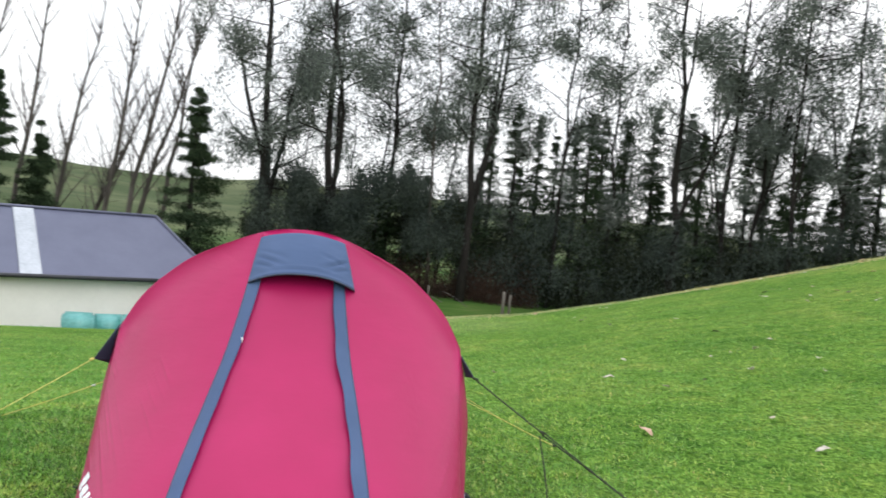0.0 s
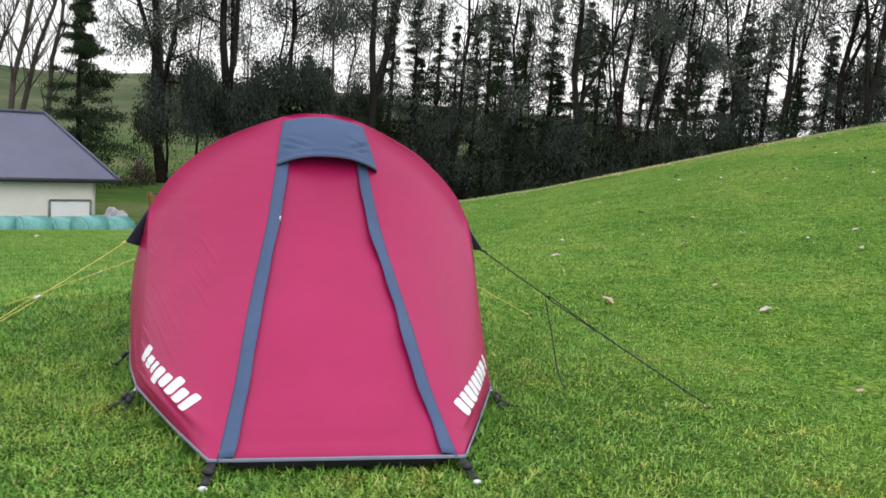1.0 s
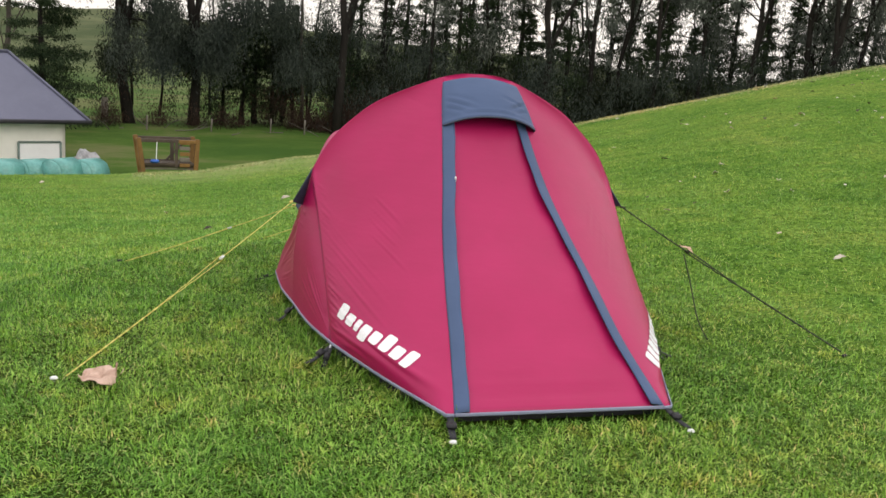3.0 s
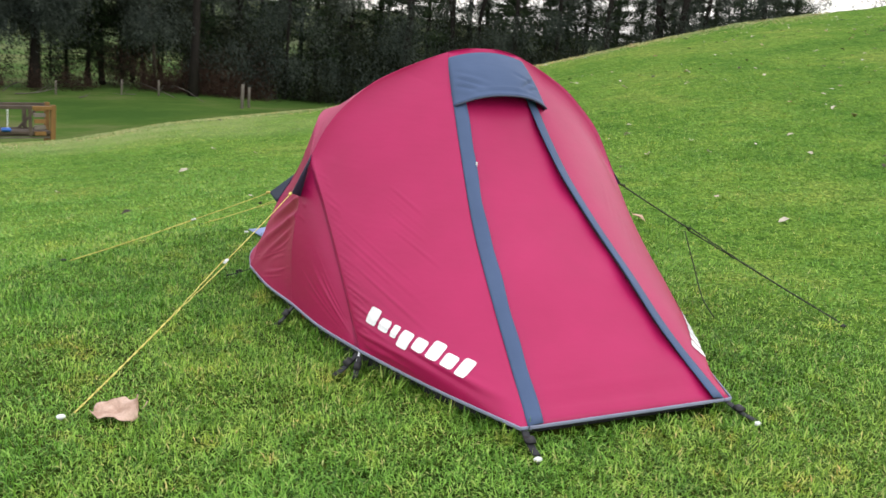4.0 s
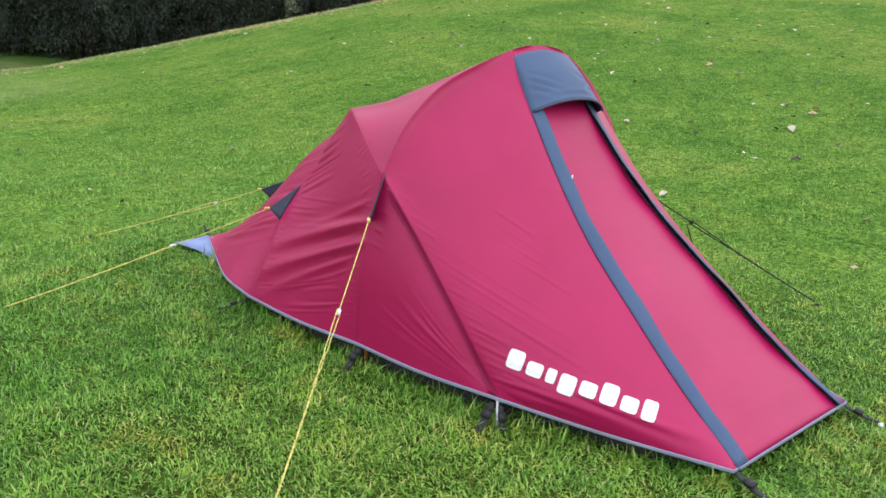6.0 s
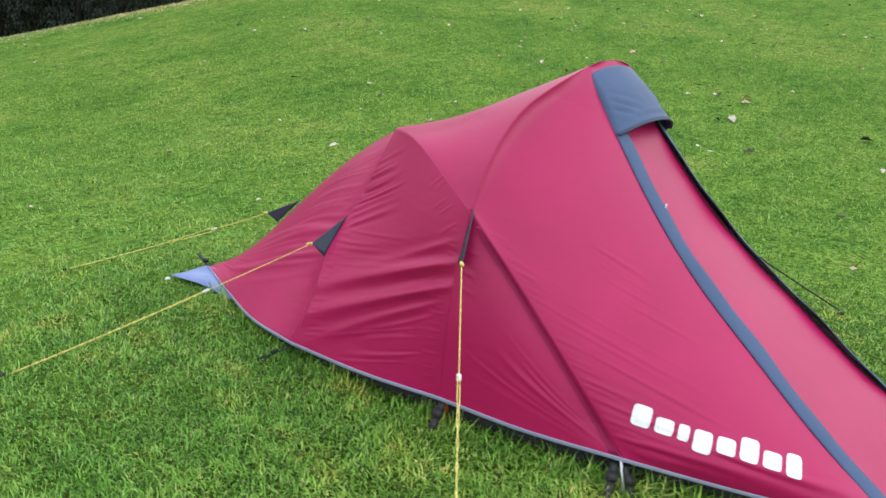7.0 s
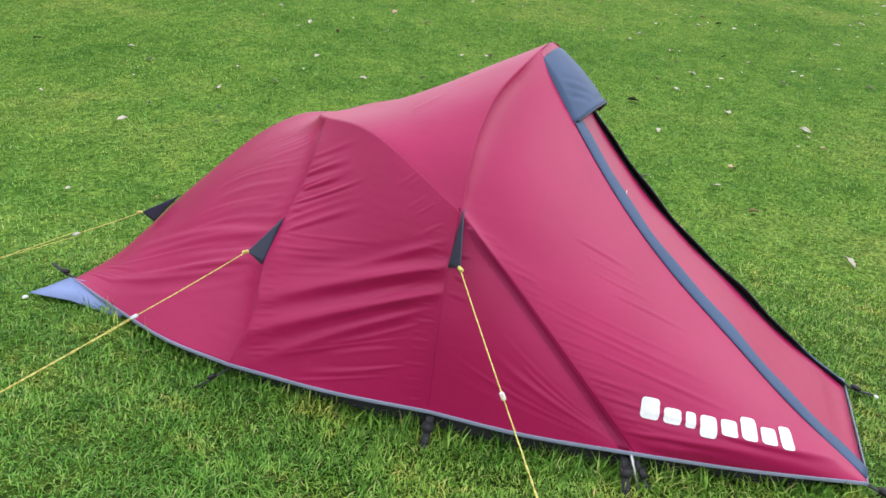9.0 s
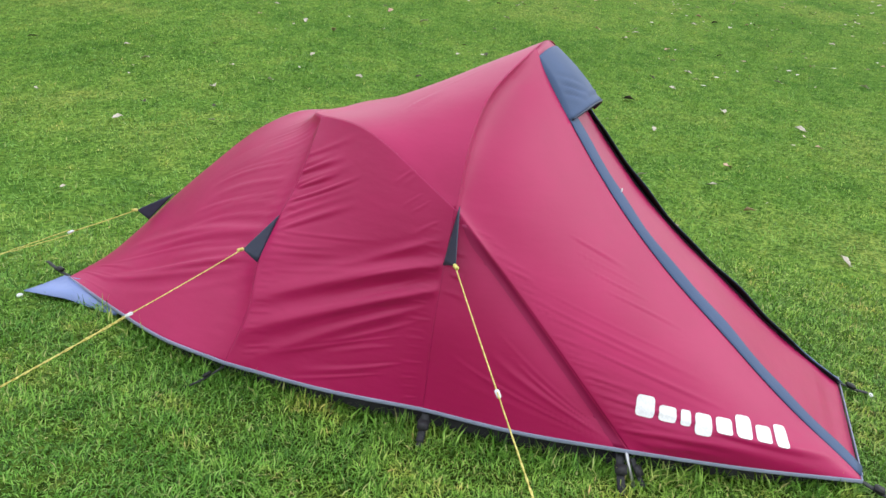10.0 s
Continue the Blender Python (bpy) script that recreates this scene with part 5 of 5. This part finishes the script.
for k, a in enumerate(np.arange(-3.5, 47.0, 2.3)):
    gum_tree(a + rng.uniform(-0.6, 0.6), rng.uniform(62, 70), rng.uniform(13, 22), rng.uniform(0.2, 0.36), (rng.normal(0.02, 0.03), 0), ((0.4, rng.normal(0, 0.4), 7),), 0.6, 0.25, 60 + k, BARK, "slender young gum tree in the tree belt")


# scrub under the trees: one tangled mass, thinner at the foot towards the shed
def scrub(name, rows, mat, seed, label, per=42, size=(0.23, 0.064)):
    rng = np.random.default_rng(seed)
    centres = []
    for a0, a1, r0, r1, lo, hi, count in rows:
        a, r = rng.uniform(a0, a1, count), rng.uniform(r0, r1, count)
        x, y = EYE_X + r * np.sin(np.radians(a)), EYE_Y + r * np.cos(np.radians(a))
        crown = np.array([0.5 + 0.5 * noise.noise((v * 0.55, seed, 0.0)) for v in a])
        top = lo + (hi - lo) * (0.45 + 0.75 * crown)
        h = lo + (top - lo) * rng.uniform(0, 1, count) ** 0.8 + np.where(rng.uniform(0, 1, count) < 0.15, rng.uniform(0, 2.0, count), 0)
        gap = np.array([noise.noise((p * 0.45, q * 0.2, v * 0.5)) for p, q, v in zip(x, y, h)])
        ok = (gap > 0.02) | (a > 10) & (h < 2.5)
        centres.append(np.stack([x, y, ground_height(x, y) + h], 1)[ok])
    q = leaf_quads(np.concatenate(centres), np.array([0.26, 0.26, 0.55]), per, size[0], size[1], rng, 0.7)
    return tagged(quads_object(name, q, mat), label, "shrubs", kind="stuff")


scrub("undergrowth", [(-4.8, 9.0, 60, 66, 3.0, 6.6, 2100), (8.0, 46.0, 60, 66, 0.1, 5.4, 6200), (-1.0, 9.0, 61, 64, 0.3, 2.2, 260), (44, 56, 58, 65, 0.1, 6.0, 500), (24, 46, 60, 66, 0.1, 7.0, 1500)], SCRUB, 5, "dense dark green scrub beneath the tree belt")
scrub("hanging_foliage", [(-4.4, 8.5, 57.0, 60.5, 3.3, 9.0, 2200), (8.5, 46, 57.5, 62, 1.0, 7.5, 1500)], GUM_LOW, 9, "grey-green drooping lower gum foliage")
scrub("bramble", [(-5.5, 14.0, 58.0, 60.5, 0.05, 1.1, 1500)], BRAMBLE, 6, "low reddish-brown bramble along the foot of the trees", 40, (0.20, 0.035))

POST_WOOD = two_tone("weathered_post", (0.12, 0.105, 0.085), (0.22, 0.195, 0.165), 3, 40, 0.9, strength=0.5, stretch=(1, 1, 0.2))
for k, (a, r, h, w) in enumerate(((-4.6, 59.5, 1.6, 0.45), (-2.2, 57, 0.9, 0.11), (1.6, 57, 0.8, 0.10), (5.2, 57, 0.9, 0.10), (7.3, 57, 0.9, 0.11), (12.2, 55, 1.4, 0.2), (12.6, 55.4, 1.2, 0.16))):
    x, y, z = at(a, r)
    ob = part("fence_post", tube([(0, 0, -0.3), (0.02, 0, h * 0.6), (0.03, 0, h)], [w / 2, w / 2 * 0.97, w / 2 * 0.9], 8), POST_WOOD, None)
    ob.location = (x, y, z)
    tagged(ob, "weathered grey wooden fence post at the field edge", "post", "fence posts")


# dead branches lying along the foot of the trees
STICK = two_tone("bleached_branch", (0.09, 0.08, 0.07), (0.18, 0.16, 0.14), 3, 30, 0.9, strength=0.4)
rng = np.random.default_rng(31)
for k in range(10):
    x, y, z = at(rng.uniform(-5.0, 11.5), rng.uniform(55.8, 58.0))
    ln, way = rng.uniform(0.9, 2.6), rng.uniform(0, 2 * math.pi)
    bm = bmesh.new()
    pts = limb(bm, (0, 0, 0.03), (math.cos(way), math.sin(way) * 0.4, rng.uniform(0.0, 0.55)), ln, rng.uniform(0.022, 0.038), rng, 0.25, 6, 0.0)
    limb(bm, pts[3], (math.cos(way + 0.7), math.sin(way + 0.7), 0.5), ln * 0.4, 0.025, rng, 0.2, 3, 0.0)
    ob = part("fallen_branch", bm, STICK, None)
    ob.location = (x, y, z)
    tagged(ob, "bleached dead branch lying at the foot of the trees", "branch", "dead branches below the trees")


# ---- the shed ----
WALL = two_tone("cream_board", (0.72, 0.70, 0.63), (0.80, 0.78, 0.71), 0.5, 5, 0.8, strength=0.05, grain=(0.97, 1.02))
ROOF = two_tone("slate_grey_steel_roof", (0.085, 0.09, 0.135), (0.11, 0.115, 0.165), 0.5, 12, 0.45, 0.2, strength=0.1, grain=(0.93, 1.05))
ROOF_CLEAR = two_tone("frosted_roof_sheet", (0.36, 0.38, 0.40), (0.48, 0.50, 0.52), 0.8, 10, 0.5, strength=0.1)
GUTTER = two_tone("dark_gutter", (0.02, 0.02, 0.024), (0.035, 0.035, 0.04), 2, 30, 0.5)
PANEL = two_tone("white_panel", (0.76, 0.76, 0.75), (0.84, 0.84, 0.83), 0.8, 6, 0.6, strength=0.05, grain=(0.97, 1.02))
TRIM = two_tone("grey_green_frame", (0.12, 0.17, 0.15), (0.18, 0.23, 0.20), 2, 30, 0.6)
U, N = Vector((-0.90, -0.43, 0)).normalized(), Vector((-0.43, 0.90, 0)).normalized()
CORNER = Vector((-5.3, 42.2, 0)) + U * 0.13
EAVE, RIDGE, DEEP, LONG = -2.58, 0.30, 4.4, 19.0
shed = empty("shed", Matrix.Translation((0, 0, 0)), "cream shed with a slate-grey hipped steel roof", "shed")


def spot(u, n, z):
    return CORNER + U * u + N * n + Vector((0, 0, z))


def slab(corners, thick, mat, name, parent, label=""):
    """A flat panel with thickness, from four corners in order."""
    c = [Vector(p) for p in corners]
    nrm = (c[1] - c[0]).cross(c[-1] - c[0]).normalized() * thick
    bm = bmesh.new()
    a = [bm.verts.new(p) for p in c]
    b = [bm.verts.new(p + nrm) for p in c]
    bm.faces.new(a[::-1])
    bm.faces.new(b)
    k = len(c)
    for i in range(k):
        bm.faces.new([a[i], a[(i + 1) % k], b[(i + 1) % k], b[i]])
    bmesh.ops.recalc_face_normals(bm, faces=bm.faces)
    return part(name, bm, mat, parent, label, smooth=False)


over = 0.55
wall_low = -6.4
for name, a, b in (("wall", (over + 0.40, over), (LONG - over, over)), ("wall", (LONG - over, over), (LONG - over, 2 * DEEP - over)), ("wall", (LONG - over, 2 * DEEP - over), (over + 0.40, 2 * DEEP - over)), ("wall", (over + 0.40, 2 * DEEP - over), (over + 0.40, over))):
    slab([spot(*a, wall_low), spot(*b, wall_low), spot(*b, EAVE + 0.05), spot(*a, EAVE + 0.05)], 0.12, WALL, name, shed)
hip = 2.25
slab([spot(0, 0, EAVE), spot(LONG, 0, EAVE), spot(LONG - hip, DEEP, RIDGE), spot(hip, DEEP, RIDGE)], 0.06, ROOF, "roof", shed)
slab([spot(LONG, 2 * DEEP, EAVE), spot(0, 2 * DEEP, EAVE), spot(hip, DEEP, RIDGE), spot(LONG - hip, DEEP, RIDGE)], 0.06, ROOF, "roof", shed)
slab([spot(0, 2 * DEEP, EAVE), spot(0, 0, EAVE), spot(hip, DEEP, RIDGE)], 0.06, ROOF, "roof", shed)
slab([spot(LONG, 0, EAVE), spot(LONG, 2 * DEEP, EAVE), spot(LONG - hip, DEEP, RIDGE)], 0.06, ROOF, "roof", shed)
part("gutter", tube([spot(-0.05, -0.06, EAVE - 0.02), spot(LONG, -0.06, EAVE - 0.02)], 0.10, 8), GUTTER, shed, "dark gutter along the eave")
part("ridge_cap", tube([spot(hip, DEEP, RIDGE + 0.04), spot(LONG - hip, DEEP, RIDGE + 0.04)], 0.08, 8), ROOF, shed)
part("hip_cap", tube([spot(hip, DEEP, RIDGE + 0.04), spot(0, 0, EAVE + 0.04)], 0.07, 8), ROOF, shed)
up = Vector((0, 0, 0.075))
slab([spot(8.1, 0.0, EAVE) + up, spot(9.0, 0.0, EAVE) + up, spot(9.0, DEEP * 0.97, EAVE + (RIDGE - EAVE) * 0.97) + up, spot(8.1, DEEP * 0.97, EAVE + (RIDGE - EAVE) * 0.97) + up], 0.03, ROOF_CLEAR, "skylight_sheet", shed, "pale translucent roof sheet")
# a framed panel on the long wall
fr = [(1.18, -3.57), (3.02, -3.57), (3.02, -5.0), (1.18, -5.0)]
bm = bmesh.new()
for (u0, z0), (u1, z1) in zip(fr, fr[1:] + fr[:1]):
    tube([spot(u0, over - 0.06, z0), spot(u1, over - 0.06, z1)], 0.055, 6, bm)
part("panel_frame", bm, TRIM, shed, "grey-green frame on the wall")
slab([spot(u, over - 0.03, z) for u, z in fr], 0.02, PANEL, "panel", shed, "white panel inside the frame")

# wrapped bales
WRAP = two_tone("teal_bale_wrap", (0.09, 0.30, 0.27), (0.15, 0.40, 0.36), 1.2, 9, 0.3, strength=0.5, distance=0.03)
TARP = two_tone("grey_tarp", (0.16, 0.16, 0.165), (0.52, 0.52, 0.53), 4.0, 14, 0.5, strength=0.8, distance=0.05)


def bale(x, y, turn, s=1.0):
    """A round bale lying on its side in stretch film, its flanks sagging."""
    bm = bmesh.new()
    bmesh.ops.create_cone(bm, cap_ends=True, segments=28, radius1=0.68, radius2=0.68, depth=1.3, matrix=Matrix.Rotation(radians(90), 4, "Y"))
    bmesh.ops.bevel(bm, geom=[e for e in bm.edges if abs(e.verts[0].co.x - e.verts[1].co.x) < 1e-4], offset=0.10, segments=3, affect="EDGES")
    for v in bm.verts:
        # pressed together in the row, nearly square in section
        m = max(abs(v.co.y), abs(v.co.z)) / (math.hypot(v.co.y, v.co.z) + 1e-6)
        v.co.y, v.co.z = v.co.y * (0.78 + 0.22 / max(m, 0.5)), v.co.z * (0.78 + 0.22 / max(m, 0.5))
        k = noise.noise(v.co * 2.2 + Vector((x, y, 0)))
        v.co += v.co.normalized() * 0.05 * k
        if v.co.z < -0.5:
            v.co.z = -0.5 - (v.co.z + 0.5) * -0.35
    bmesh.ops.scale(bm, verts=bm.verts, vec=(s, s, s))
    ob = part("bale", bm, WRAP, None)
    ob.matrix_world = Matrix.Translation((x, y, ground_z(x, y) + 0.56 * s)) @ Matrix.Rotation(radians(turn), 4, "Z")
    return tagged(ob, "round bale wrapped in shiny teal film on the grass", "bale", "wrapped bales by the shed")


for k, a in enumerate((-13.4, -11.75, -10.1, -8.5, -6.95, -5.5)):
    x, y, z = at(a, 41.0 + (0.5 if k % 2 else 0))
    bale(x, y, 12 + 9 * k, 1.0)
x, y, z = at(-5.6, 43.4)
bm = bmesh.new()
bmesh.ops.create_icosphere(bm, subdivisions=4, radius=0.8)
for v in bm.verts:
    v.co += v.co.normalized() * 0.30 * noise.noise(v.co * 3.1) + v.co.normalized() * 0.12 * noise.noise(v.co * 8.0)
    v.co.z = max(v.co.z * 0.95, -0.5)
ob = part("tarpaulin", bm, TARP, None)
ob.location = (x, y, ground_z(x, y) + 0.65)
ob.scale = (0.9, 0.75, 1.3)
tagged(ob, "crumpled grey tarpaulin over a mound beside the bales", "tarpaulin")

# ---- timber frame standing past the brow of the lawn ----
TIMBER = two_tone("orange_brown_timber", (0.12, 0.062, 0.018), (0.25, 0.135, 0.035), 2, 30, 0.8, strength=0.4, stretch=(1, 1, 0.3))
TIMBER_DARK = two_tone("dark_timber", (0.05, 0.038, 0.028), (0.10, 0.075, 0.055), 2, 30, 0.85, strength=0.4)
BLUE = two_tone("blue_plastic", (0.02, 0.10, 0.42), (0.04, 0.16, 0.55), 4, 40, 0.4)
fx, fy = -1.65, 22.6
fz = ground_z(fx, fy)
stand = empty("timber_frame", Matrix.Translation((fx, fy, fz)) @ Matrix.Rotation(radians(9), 4, "Z") @ Matrix.Diagonal((0.86, 0.86, 0.79, 1.0)), "orange-brown timber frame with dark rails standing on grass", "frame")


def beam(a, b, w, mat, name, parent, label=""):
    a, b = Vector(a), Vector(b)
    m = Matrix.Translation((a + b) / 2) @ (b - a).to_track_quat("Z", "Y").to_matrix().to_4x4()
    return part(name, box((w, w * 0.8, (b - a).length), (0, 0, 0), 0.012, m=m), mat, parent, label, smooth=False)


for y0 in (-0.45, 0.45):
    beam((-0.72, y0, -0.1), (-0.90, y0, 1.28), 0.17, TIMBER, "post", stand)
    beam((0.80, y0, -0.1), (0.86, y0, 1.28), 0.17, TIMBER, "post", stand)
    beam((-0.88, y0, 1.20), (0.86, y0, 1.20), 0.13, TIMBER_DARK, "rail", stand, "dark timber rail")
    beam((-0.78, y0, 0.42), (0.82, y0, 0.42), 0.11, TIMBER_DARK, "rail", stand, "dark timber rail")
    beam((-0.74, y0, 0.26), (0.80, y0, 0.26), 0.06, POST_WOOD, "rail", stand, "pale rail")
for x0 in (-0.85, 0.84):
    beam((x0, -0.45, 1.12), (x0, 0.45, 1.12), 0.10, TIMBER, "cross_rail", stand)
for k in range(5):
    beam((0.32, -0.52, 0.40 + 0.19 * k), (0.62, -0.52, 0.40 + 0.19 * k), 0.15, TIMBER if k % 2 == 0 else POST_WOOD, "block", stand, "stacked timber block")
beam((0.22, -0.5, 0.3), (0.22, -0.5, 1.2), 0.09, TIMBER_DARK, "upright", stand)
for k in range(4):
    beam((-0.76, -0.34 + 0.22 * k, 0.36), (0.80, -0.34 + 0.22 * k, 0.36), 0.17, TIMBER_DARK, "deck_board", stand, "dark deck board")
beam((0.22, 0.42, 0.3), (0.22, 0.42, 1.2), 0.11, TIMBER_DARK, "upright", stand)
beam((0.05, 0.44, 0.45), (0.66, 0.44, 1.16), 0.09, TIMBER_DARK, "brace", stand)
beam((0.28, -0.54, 1.20), (0.80, -0.54, 1.20), 0.13, TIMBER, "cap_board", stand, "yellow-brown cap board")
part("cord", tube([(-0.36, -0.5, 1.2), (-0.38, -0.52, 0.6), (-0.37, -0.52, 0.45)], 0.012, 6), PRINT, stand, "white cord")
part("bundle", box((0.26, 0.14, 0.12), (-0.42, -0.52, 0.52), 0.03), BLUE, stand, "blue plastic bundle")
